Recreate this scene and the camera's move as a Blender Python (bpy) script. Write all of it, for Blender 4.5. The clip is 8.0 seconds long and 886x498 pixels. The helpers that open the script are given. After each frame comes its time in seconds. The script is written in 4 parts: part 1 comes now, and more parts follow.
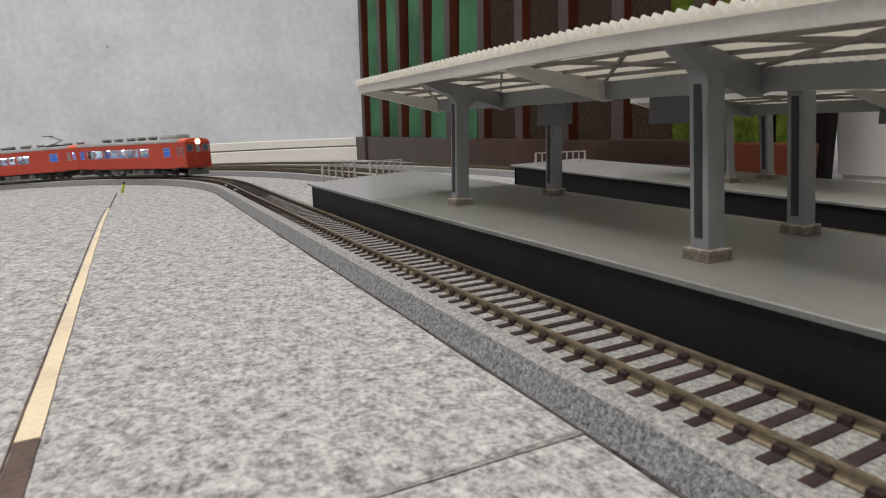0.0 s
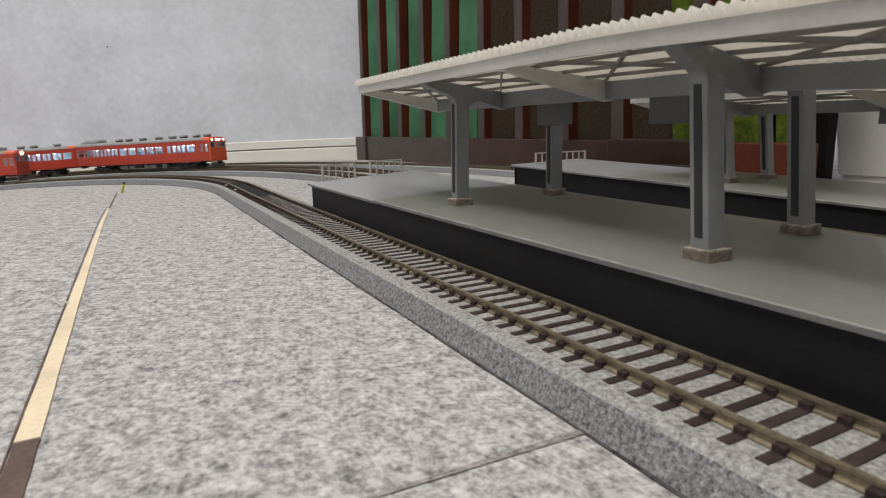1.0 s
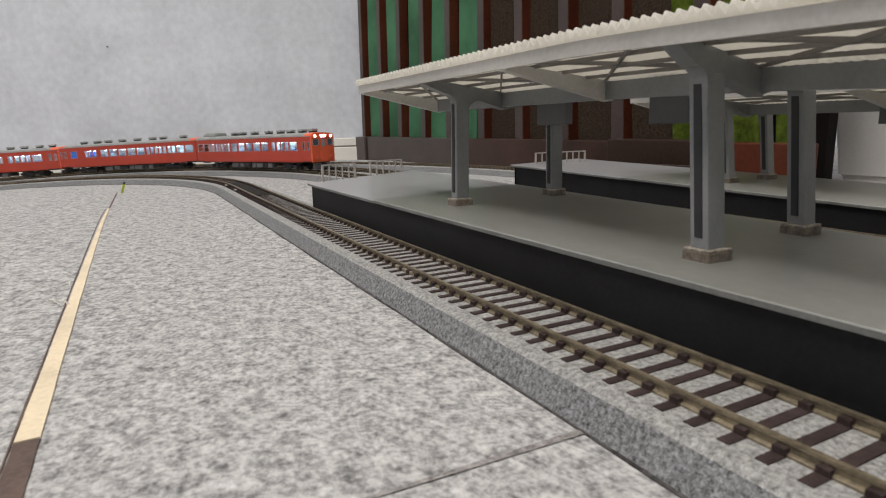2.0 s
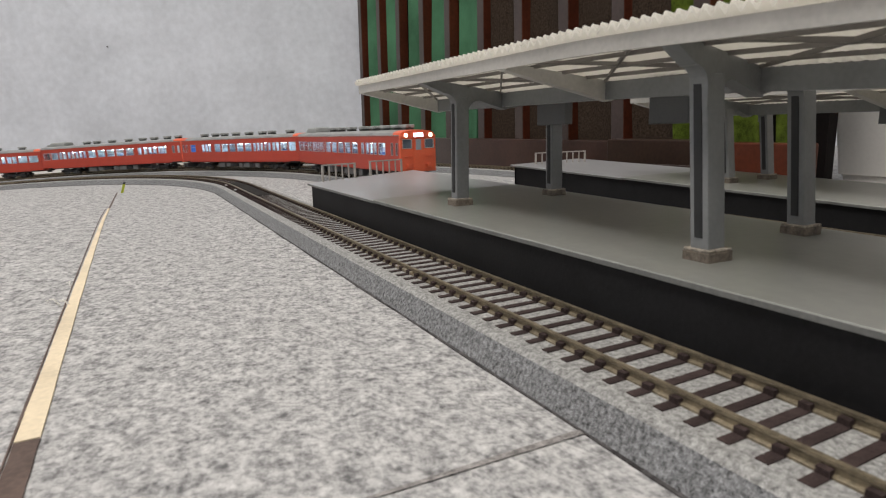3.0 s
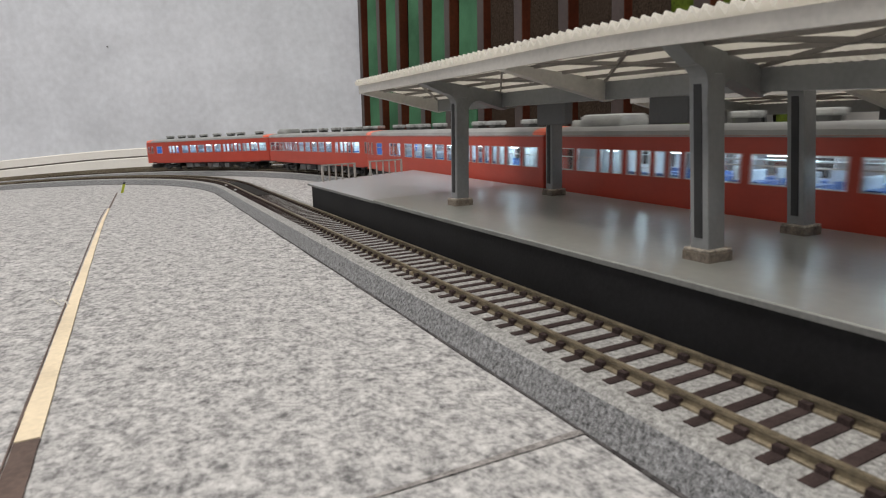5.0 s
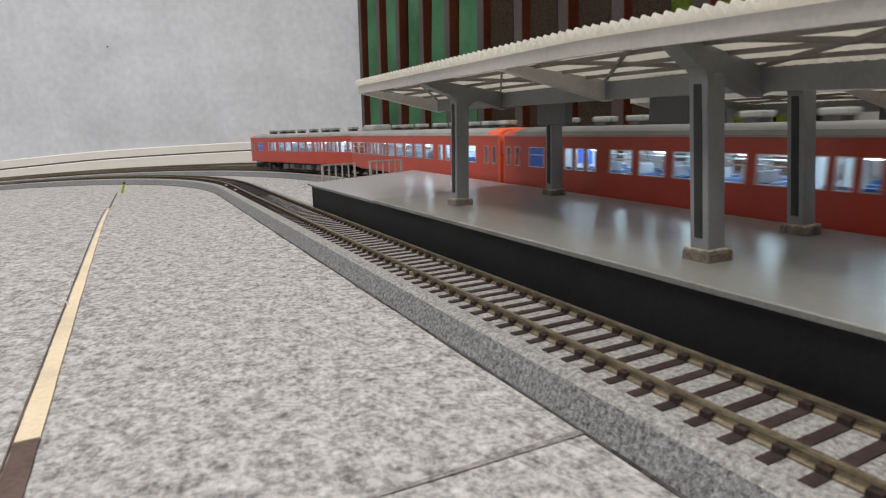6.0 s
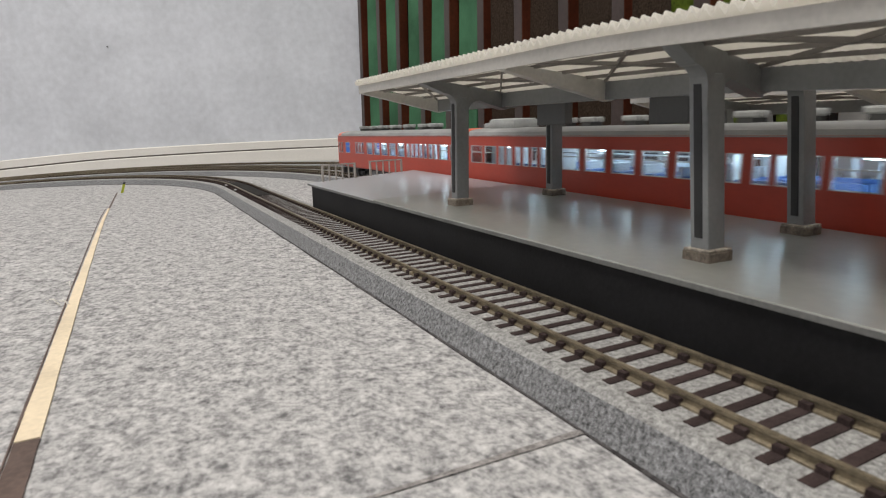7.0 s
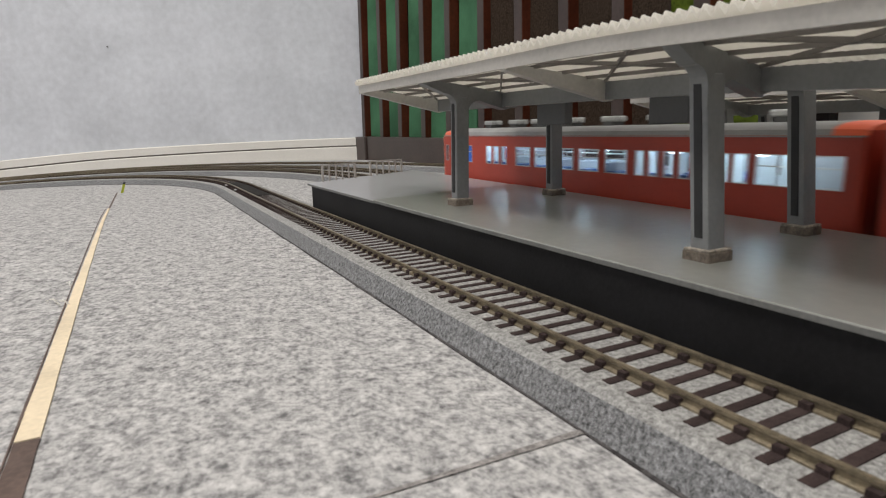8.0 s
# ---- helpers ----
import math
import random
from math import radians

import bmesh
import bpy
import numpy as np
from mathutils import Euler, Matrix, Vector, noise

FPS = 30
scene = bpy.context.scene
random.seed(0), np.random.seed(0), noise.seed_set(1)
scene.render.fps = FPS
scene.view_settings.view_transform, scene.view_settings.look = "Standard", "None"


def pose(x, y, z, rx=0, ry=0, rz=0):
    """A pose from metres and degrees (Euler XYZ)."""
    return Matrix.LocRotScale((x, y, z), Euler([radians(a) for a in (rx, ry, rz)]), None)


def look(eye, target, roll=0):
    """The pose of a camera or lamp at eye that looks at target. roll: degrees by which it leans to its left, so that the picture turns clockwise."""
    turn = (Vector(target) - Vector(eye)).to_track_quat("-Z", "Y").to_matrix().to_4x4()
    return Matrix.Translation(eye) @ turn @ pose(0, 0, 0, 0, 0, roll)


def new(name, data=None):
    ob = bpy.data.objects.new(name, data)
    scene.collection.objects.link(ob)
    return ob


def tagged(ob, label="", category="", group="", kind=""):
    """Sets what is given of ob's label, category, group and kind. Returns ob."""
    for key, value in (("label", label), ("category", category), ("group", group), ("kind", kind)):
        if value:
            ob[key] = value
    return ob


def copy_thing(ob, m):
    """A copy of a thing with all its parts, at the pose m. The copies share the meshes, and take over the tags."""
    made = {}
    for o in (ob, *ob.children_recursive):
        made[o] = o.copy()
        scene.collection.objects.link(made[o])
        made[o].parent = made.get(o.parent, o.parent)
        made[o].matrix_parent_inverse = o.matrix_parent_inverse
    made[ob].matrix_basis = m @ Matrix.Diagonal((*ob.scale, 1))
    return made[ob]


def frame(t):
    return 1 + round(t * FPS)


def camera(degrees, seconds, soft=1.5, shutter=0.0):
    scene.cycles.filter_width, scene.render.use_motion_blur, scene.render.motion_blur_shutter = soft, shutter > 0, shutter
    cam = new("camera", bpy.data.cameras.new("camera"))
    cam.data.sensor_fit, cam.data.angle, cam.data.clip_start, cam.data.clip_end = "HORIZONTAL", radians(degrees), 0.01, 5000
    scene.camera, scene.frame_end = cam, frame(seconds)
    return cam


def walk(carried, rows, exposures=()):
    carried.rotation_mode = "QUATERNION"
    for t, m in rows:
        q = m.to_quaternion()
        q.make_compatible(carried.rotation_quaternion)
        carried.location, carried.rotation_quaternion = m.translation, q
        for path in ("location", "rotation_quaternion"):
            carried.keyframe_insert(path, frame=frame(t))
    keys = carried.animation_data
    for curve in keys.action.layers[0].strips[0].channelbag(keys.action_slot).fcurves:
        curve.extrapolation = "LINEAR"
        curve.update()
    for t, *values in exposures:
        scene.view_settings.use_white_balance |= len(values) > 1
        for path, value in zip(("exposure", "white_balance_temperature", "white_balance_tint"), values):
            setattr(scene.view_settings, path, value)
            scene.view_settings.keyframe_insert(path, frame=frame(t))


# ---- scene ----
cam = camera(74.82, 8.0, soft=1.1, shutter=0.3)
cam.data.dof.use_dof = True
cam.data.dof.focus_distance, cam.data.dof.aperture_fstop = 0.62, 60.0
EYE = Vector((-0.0797, 0.0, 0.0553))
TURN, TILT = radians(27.37), radians(11.23)
AIM = EYE + Vector((math.sin(TURN) * math.cos(TILT), math.cos(TURN) * math.cos(TILT), -math.sin(TILT)))
CAMERA_POSE = look(EYE, AIM, -1.64)
walk(cam, [(0.0, CAMERA_POSE), (8.0, CAMERA_POSE)])
scene.view_settings.exposure = 0.0

# ---- light: a dim room; three unseen lamps added to brighten deck and bin ----
world = bpy.data.worlds.new("room_air")
scene.world = world
world.use_nodes = True
world.node_tree.nodes["Background"].inputs[0].default_value = (0.80, 0.88, 1.0, 1)
world.node_tree.nodes["Background"].inputs[1].default_value = 0.12


def ceiling_lamp(x, y, z, sx, sy, power):
    data = bpy.data.lights.new("unseen_panel", "AREA")
    data.shape, data.size, data.size_y, data.energy = "RECTANGLE", sx, sy, power
    data.color = (1.0, 0.955, 0.893)
    ob = new("unseen_panel_lamp", data)
    ob.matrix_world = pose(x, y, z)
    return ob


ceiling_lamp(-1.25, 0.30, 2.3, 0.6, 1.2, 29)
ceiling_lamp(-0.85, -1.00, 2.3, 1.2, 0.6, 27)
ceiling_lamp(-0.10, 0.80, 2.3, 1.2, 0.6, 15.0)


# ---- materials ----
def material(name, color, rough=0.6, metal=0.0, var=0.15, scale=60.0, fine=900.0, bump=0.1, spec=0.5, tint=None, random_value=0.0, coat=0.0, detail=4.0):
    """A surface with broad and fine variation of tone and a light relief."""
    m = bpy.data.materials.new(name)
    m.use_nodes = True
    n, l = m.node_tree.nodes, m.node_tree.links
    b = n["Principled BSDF"]
    co = n.new("ShaderNodeTexCoord")
    n1, n2 = n.new("ShaderNodeTexNoise"), n.new("ShaderNodeTexNoise")
    n1.inputs["Scale"].default_value, n2.inputs["Scale"].default_value = scale, fine
    n1.inputs["Detail"].default_value, n2.inputs["Detail"].default_value = detail, 3.0
    l.new(co.outputs["Object"], n1.inputs["Vector"])
    l.new(co.outputs["Object"], n2.inputs["Vector"])
    ramp = n.new("ShaderNodeMix")
    ramp.data_type = "RGBA"
    c = Vector(color)
    t = Vector(tint) if tint else c * (1 - 2.2 * var)
    ramp.inputs["A"].default_value = (*[min(1, v) for v in (c * (1 + var))], 1)
    ramp.inputs["B"].default_value = (*[max(0, v) for v in t], 1)
    add = n.new("ShaderNodeMath")
    add.operation = "MULTIPLY_ADD"
    add.inputs[1].default_value = 0.6
    l.new(n1.outputs["Fac"], add.inputs[0])
    sc = n.new("ShaderNodeMath")
    sc.operation = "MULTIPLY"
    sc.inputs[1].default_value = 0.4
    l.new(n2.outputs["Fac"], sc.inputs[0])
    l.new(sc.outputs[0], add.inputs[2])
    mr = n.new("ShaderNodeMapRange")
    mr.inputs["From Min"].default_value, mr.inputs["From Max"].default_value = 0.35, 0.65
    l.new(add.outputs[0], mr.inputs["Value"])
    l.new(mr.outputs[0], ramp.inputs["Factor"])
    out = ramp.outputs["Result"]
    if random_value:
        info, hsv, mm = n.new("ShaderNodeObjectInfo"), n.new("ShaderNodeHueSaturation"), n.new("ShaderNodeMapRange")
        mm.inputs["To Min"].default_value, mm.inputs["To Max"].default_value = 1 - random_value, 1 + random_value
        l.new(info.outputs["Random"], mm.inputs["Value"])
        l.new(mm.outputs[0], hsv.inputs["Value"])
        l.new(out, hsv.inputs["Color"])
        out = hsv.outputs[0]
    l.new(out, b.inputs["Base Color"])
    b.inputs["Roughness"].default_value, b.inputs["Metallic"].default_value = rough, metal
    b.inputs["Specular IOR Level"].default_value = spec
    b.inputs["Coat Weight"].default_value = coat
    if bump:
        bp = n.new("ShaderNodeBump")
        bp.inputs["Strength"].default_value, bp.inputs["Distance"].default_value = bump, 0.0006
        l.new(n2.outputs["Fac"], bp.inputs["Height"])
        l.new(bp.outputs[0], b.inputs["Normal"])
    return m


def carpet_material():
    """Grey needle felt: pale fibres, darker flecks and faint broad patches."""
    m = bpy.data.materials.new("felt_carpet")
    m.use_nodes = True
    n, l = m.node_tree.nodes, m.node_tree.links
    b = n["Principled BSDF"]
    co = n.new("ShaderNodeTexCoord")
    mp = n.new("ShaderNodeMapping")
    mp.inputs["Scale"].default_value = (1.0, 0.80, 1.0)
    mp.inputs["Rotation"].default_value = (0, 0, 0.35)
    l.new(co.outputs["Object"], mp.inputs["Vector"])
    fleck, fibre, patch = n.new("ShaderNodeTexNoise"), n.new("ShaderNodeTexNoise"), n.new("ShaderNodeTexNoise")
    fleck.inputs["Scale"].default_value, fleck.inputs["Detail"].default_value, fleck.inputs["Roughness"].default_value = 460, 6.0, 0.68
    fibre.inputs["Scale"].default_value, fibre.inputs["Detail"].default_value = 900, 4.0
    patch.inputs["Scale"].default_value, patch.inputs["Detail"].default_value = 210, 5.0
    for x in (fleck, fibre, patch):
        l.new(mp.outputs[0], x.inputs["Vector"])
    ramp = n.new("ShaderNodeValToRGB")
    e = ramp.color_ramp.elements
    e[0].position, e[0].color = 0.43, (0.14, 0.138, 0.14, 1)
    e[1].position, e[1].color = 0.71, (0.66, 0.645, 0.635, 1)
    for p, c in ((0.515, (0.30, 0.295, 0.295, 1)), (0.605, (0.49, 0.48, 0.475, 1))):
        k = e.new(p)
        k.color = c
    mix = n.new("ShaderNodeMath")
    mix.operation = "MULTIPLY_ADD"
    mix.inputs[1].default_value = 0.30
    l.new(fibre.outputs["Fac"], mix.inputs[0])
    m2 = n.new("ShaderNodeMath")
    m2.operation = "MULTIPLY_ADD"
    m2.inputs[1].default_value = 0.30
    l.new(patch.outputs["Fac"], m2.inputs[0])
    m3 = n.new("ShaderNodeMath")
    m3.operation = "MULTIPLY"
    m3.inputs[1].default_value = 0.52
    l.new(fleck.outputs["Fac"], m3.inputs[0])
    l.new(m3.outputs[0], m2.inputs[2])
    l.new(m2.outputs[0], mix.inputs[2])
    l.new(mix.outputs[0], ramp.inputs[0])
    l.new(ramp.outputs[0], b.inputs["Base Color"])
    b.inputs["Roughness"].default_value = 0.95
    b.inputs["Specular IOR Level"].default_value = 0.15
    bp = n.new("ShaderNodeBump")
    bp.inputs["Strength"].default_value, bp.inputs["Distance"].default_value = 0.5, 0.0008
    l.new(mix.outputs[0], bp.inputs["Height"])
    l.new(bp.outputs[0], b.inputs["Normal"])
    return m


def glow(name, color, strength):
    m = bpy.data.materials.new(name)
    m.use_nodes = True
    b = m.node_tree.nodes["Principled BSDF"]
    b.inputs["Base Color"].default_value = (*color, 1)
    b.inputs["Emission Color"].default_value = (*color, 1)
    b.inputs["Emission Strength"].default_value = strength
    return m


def let_light_through(m, color, share):
    """Thin plastic that passes some light."""
    n, l = m.node_tree.nodes, m.node_tree.links
    t, mx = n.new("ShaderNodeBsdfTranslucent"), n.new("ShaderNodeMixShader")
    t.inputs[0].default_value = (*color, 1)
    mx.inputs[0].default_value = share
    l.new(n["Principled BSDF"].outputs[0], mx.inputs[1])
    l.new(t.outputs[0], mx.inputs[2])
    l.new(mx.outputs[0], n["Material Output"].inputs["Surface"])


def clear(name, color=(1, 1, 1), rough=0.03):
    m = bpy.data.materials.new(name)
    m.use_nodes = True
    n, l = m.node_tree.nodes, m.node_tree.links
    t, g, mx = n.new("ShaderNodeBsdfTransparent"), n.new("ShaderNodeBsdfGlossy"), n.new("ShaderNodeMixShader")
    t.inputs[0].default_value = (*color, 1)
    g.inputs["Roughness"].default_value = rough
    mx.inputs[0].default_value = 0.06
    l.new(t.outputs[0], mx.inputs[1])
    l.new(g.outputs[0], mx.inputs[2])
    l.new(mx.outputs[0], n["Material Output"].inputs["Surface"])
    return m


CARPET = carpet_material()
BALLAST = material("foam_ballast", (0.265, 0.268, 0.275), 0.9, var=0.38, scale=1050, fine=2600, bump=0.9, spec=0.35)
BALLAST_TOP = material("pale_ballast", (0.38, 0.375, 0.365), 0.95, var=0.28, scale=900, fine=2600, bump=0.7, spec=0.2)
RAIL = material("nickel_brown_rail", (0.27, 0.225, 0.155), 0.42, metal=0.55, var=0.22, scale=300, fine=1500, bump=0.1)
SLEEPER = material("dark_brown_plastic_sleeper", (0.055, 0.038, 0.036), 0.85, var=0.2, scale=300, fine=2500, bump=0.3, spec=0.15, random_value=0.15)
DECK = material("grey_painted_platform", (0.245, 0.249, 0.231), 0.29, var=0.07, scale=16, fine=300, bump=0.015, spec=0.40)
DECK_RAMP = material("blue_grey_platform_ramp", (0.31, 0.31, 0.32), 0.29, var=0.04, scale=25, fine=600, bump=0.015, spec=0.42)
LIP = material("platform_edge_grey", (0.15, 0.152, 0.145), 0.5, var=0.15, scale=80, fine=900, bump=0.1)
FACE = material("matt_black_platform_face", (0.008, 0.008, 0.009), 0.65, var=0.25, scale=60, fine=800, bump=0.1, spec=0.3)
STEEL = material("grey_plastic_steelwork", (0.215, 0.222, 0.226), 0.42, var=0.07, scale=60, fine=700, bump=0.06)
STEEL_PALE = material("pale_grey_plastic_beam", (0.58, 0.565, 0.53), 0.45, var=0.07, scale=60, fine=700, bump=0.06)
FASCIA = material("warm_grey_fascia", (0.48, 0.462, 0.43), 0.5, var=0.07, scale=60, fine=700, bump=0.06)
ROOFING = material("cream_corrugated_plastic", (0.80, 0.79, 0.75), 0.45, var=0.05, scale=60, fine=900, bump=0.05)
let_light_through(ROOFING, (0.95, 0.93, 0.88), 0.72)
# duller cream for the shading stripes painted under the roof sheets
ROOFING_SHADE = material("shaded_cream_hollow", (0.62, 0.60, 0.56), 0.5, var=0.05, scale=60, fine=900, bump=0.05)
let_light_through(ROOFING_SHADE, (0.80, 0.77, 0.71), 0.42)
BRACE = material("taupe_brace", (0.20, 0.185, 0.17), 0.55, var=0.08, scale=60, fine=800, bump=0.05)
FOOT = material("worn_brown_footing", (0.20, 0.165, 0.13), 0.7, var=0.3, scale=260, fine=1400, bump=0.4)
FOOT_TOP = material("pale_footing_rim", (0.42, 0.37, 0.31), 0.7, var=0.3, scale=260, fine=1400, bump=0.4)
DARK = material("groove_shade_and_black_parts", (0.02, 0.021, 0.022), 0.6, var=0.1, bump=0)
FIBRE = material("pale_fibre", (0.75, 0.73, 0.68), 0.8, var=0.05, bump=0)
FENCE = material("beige_grey_railing", (0.42, 0.39, 0.355), 0.5, var=0.08, scale=200, fine=900, bump=0.05)
PAPER = material("pale_blue_grey_wallpaper", (0.68, 0.70, 0.75), 0.85, var=0.07, scale=7, fine=70, bump=0.15, spec=0.2)
SKIRT = material("cream_skirting", (0.80, 0.77, 0.72), 0.4, var=0.03, scale=12, fine=300, bump=0.02)
GROOVE = material("skirting_groove_shade", (0.22, 0.20, 0.18), 0.6, var=0.08, bump=0)
WOOD_GREY = material("dull_brown_lacquer", (0.060, 0.042, 0.037), 0.38, var=0.16, scale=14, fine=260, bump=0.05, spec=0.35)
WOOD_RED = material("red_brown_lacquer", (0.085, 0.022, 0.011), 0.34, var=0.2, scale=14, fine=260, bump=0.05, spec=0.22)
WOOD_BROWN = material("warm_brown_lacquer", (0.052, 0.026, 0.019), 0.36, var=0.18, scale=14, fine=260, bump=0.05, spec=0.25)
WOOD_DARK = material("dark_brown_lacquer", (0.034, 0.019, 0.013), 0.32, var=0.2, scale=14, fine=260, bump=0.05, spec=0.22)
MAT_GREEN = material("green_flock_mat", (0.075, 0.19, 0.105), 0.95, var=0.2, scale=14, fine=1500, bump=0.6, spec=0.1)
MAT_BROWN = material("brown_earth_mat", (0.052, 0.036, 0.026), 0.95, var=0.32, scale=450, fine=1400, bump=0.9, spec=0.1)
MAT_LIME = material("lime_grass_mat", (0.085, 0.120, 0.016), 0.95, var=0.35, scale=120, fine=1300, bump=0.9, spec=0.1)
WHITE_BIN = material("white_plastic_bin", (0.82, 0.79, 0.75), 0.4, var=0.03, scale=10, fine=300, bump=0.02)
STRIP = material("bare_wood_strip", (0.80, 0.67, 0.48), 0.7, var=0.08, scale=40, fine=700, bump=0.1)
STRIP_DARK = material("brown_paper_tape", (0.115, 0.075, 0.06), 0.7, var=0.2, scale=90, fine=900, bump=0.15)
RED = material("vermilion_train_paint", (0.44, 0.052, 0.028), 0.36, var=0.06, scale=30, fine=700, bump=0.03, spec=0.5)
ORANGE = material("bright_orange_cab_paint", (0.82, 0.145, 0.062), 0.36, var=0.05, scale=40, fine=700, bump=0.03, spec=0.5)
ROOF_GREY = material("grey_train_roof", (0.30, 0.30, 0.295), 0.55, var=0.1, scale=60, fine=900, bump=0.1)
ROOF_UNIT = material("grey_roof_unit", (0.36, 0.37, 0.36), 0.55, var=0.12, scale=120, fine=900, bump=0.1)
VENT_BASE = material("dark_vent_foot", (0.06, 0.062, 0.06), 0.6, var=0.1, bump=0.0)
UNDER = material("black_underframe", (0.014, 0.014, 0.015), 0.6, var=0.2, scale=120, fine=900, bump=0.1)
UNDER_GREY = material("grey_underfloor_box", (0.13, 0.13, 0.13), 0.6, var=0.15, scale=120, fine=900, bump=0.1)
WHEEL = material("dark_wheel_steel", (0.10, 0.095, 0.09), 0.35, metal=0.8, var=0.15, bump=0.05)
SILVER = material("silver_window_frame", (0.55, 0.55, 0.55), 0.3, metal=0.6, var=0.05, bump=0.0)
SEAT = material("blue_seat_moulding", (0.06, 0.14, 0.36), 0.5, var=0.1, bump=0.0)
COVER = material("pale_seat_back", (0.42, 0.45, 0.49), 0.6, var=0.06, bump=0.0)
INNER = material("pale_car_interior", (0.60, 0.62, 0.64), 0.6, var=0.05, bump=0.0)
GLASS = clear("window_glass", (0.93, 0.96, 1.0))
DOOR_PANE = material("pale_door_glass", (0.30, 0.34, 0.38), 0.15, var=0.1, bump=0.0)
SMOKED = material("dark_cab_glass", (0.12, 0.15, 0.19), 0.12, var=0.1, bump=0.0)
BLIND = material("blue_window_panel", (0.03, 0.16, 0.70), 0.4, var=0.05, bump=0.0)
LED = glow("white_interior_led", (0.84, 0.95, 1.0), 0.85)
SPOT = glow("bright_led_spot", (0.76, 0.96, 1.0), 12.5)
BACKING = material("near_black_backing_shade", (0.008, 0.006, 0.006), 0.8, var=0.2, scale=20, bump=0.05, spec=0.1)
SPOT.cycles.emission_sampling = "NONE"
HEAD = glow("warm_headlamp", (1.0, 0.86, 0.62), 3.5)
SIGN_GLOW = glow("lit_destination_sign", (1.0, 0.86, 1.0), 3.2)
YELLOW = material("yellow_green_plastic", (0.42, 0.47, 0.04), 0.5, var=0.1, bump=0)
CEIL = material("white_ceiling_board", (0.78, 0.78, 0.76), 0.9, var=0.03, scale=5, bump=0.05)


# ---- small building helpers ----
def box(bm, x0, x1, y0, y1, z0, z1, bevel=0.0, m=None, slot=0):
    v = [bm.verts.new(p) for p in ((x0, y0, z0), (x1, y0, z0), (x1, y1, z0), (x0, y1, z0), (x0, y0, z1), (x1, y0, z1), (x1, y1, z1), (x0, y1, z1))]
    f = [bm.faces.new([v[i] for i in q]) for q in ((3, 2, 1, 0), (4, 5, 6, 7), (0, 1, 5, 4), (1, 2, 6, 5), (2, 3, 7, 6), (3, 0, 4, 7))]
    for q in f:
        q.material_index = slot
    if bevel:
        made = bmesh.ops.bevel(bm, geom=list({e for q in f for e in q.edges}), offset=bevel, segments=2, affect="EDGES", profile=0.5)
        v = list({w for q in made["faces"] for w in q.verts} | {w for w in v if w.is_valid})
    if m is not None:
        bmesh.ops.transform(bm, matrix=m, verts=[w for w in v if w.is_valid])
    return v


def tube(bm, r, length, m, seg=14, r2=None):
    """A closed cylinder along its own z, placed by m."""
    return bmesh.ops.create_cone(bm, cap_ends=True, segments=seg, radius1=r, radius2=r if r2 is None else r2, depth=length, matrix=m)["verts"]


def extrude_profile(bm, profile, sections, closed=True):
    """Joins one ring of verts per section; sections give a function from profile point to place."""
    rings = [[bm.verts.new(s(p)) for p in profile] for s in sections]
    k = len(profile)
    for a, b in zip(rings, rings[1:]):
        for i in range(k if closed else k - 1):
            bm.faces.new((a[i], a[(i + 1) % k], b[(i + 1) % k], b[i]))
    if closed:
        bm.faces.new(rings[0][::-1])
        bm.faces.new(rings[-1])
    return rings


def finish(name, bm, mats, smooth=False):
    bmesh.ops.recalc_face_normals(bm, faces=bm.faces)
    me = bpy.data.meshes.new(name)
    bm.to_mesh(me)
    bm.free()
    for m in mats if isinstance(mats, (list, tuple)) else [mats]:
        me.materials.append(m)
    if smooth:
        for p in me.polygons:
            p.use_smooth = True
        me.set_sharp_from_angle(angle=radians(40))
    return me


def part(name, bm, mats, parent, label="", smooth=False):
    ob = new(name, finish(name, bm, mats, smooth))
    ob.parent = parent
    if label:
        ob["label"] = label
    return ob


def thing(name, label, category, group="", kind="", m=None):
    ob = tagged(new(name), label, category, group, kind)
    ob.empty_display_size = 0.01
    if m is not None:
        ob.matrix_world = m
    return ob


def shared(name, me, parent, m=None):
    ob = new(name, me)
    ob.parent = parent
    if m is not None:
        ob.matrix_basis = m
    return ob


# ---- the floor, bent to fit the camera's view, and the four tracks ----
LIE = (-0.0004, -0.0105, 0.0019, -0.0087, 0.0759, 0.0065, -0.0094, -0.0518, -0.0373, -0.0042)


def lie(x, y):
    """Height of the felt floor, bent to fit the camera's view."""
    x, y = min(max(x, -0.32), 0.36), min(max(y, 0.03), 1.3)
    return sum(c * k for c, k in zip(LIE, (1, x, y, x * x, x * y, y * y, x ** 3, x * x * y, x * y * y, y ** 3)))


TRACKS = ((0.0101, 0.61, 0.539), (0.136, 0.56, 0.735), (0.184, 0.56, 0.772), (0.329, 0.42, 0.97))
RAIL_TOP = 0.0096


def place(track, s, off=0.0):
    """Place and heading on a track: straight, then a half circle, then straight back."""
    x0, ys, r = TRACKS[track]
    a = min(max((s - ys) / r, 0.0), math.pi)
    rest = s - ys - math.pi * r
    x, y = x0 - r * (1 - math.cos(a)), (s if s < ys else ys + r * math.sin(a))
    if rest > 0:
        y -= rest
    return x + off * math.cos(a), y + off * math.sin(a), a


def track_point(track, s, off, z):
    x, y, a = place(track, s, off)
    return Vector((x, y, z + lie(x, y)))


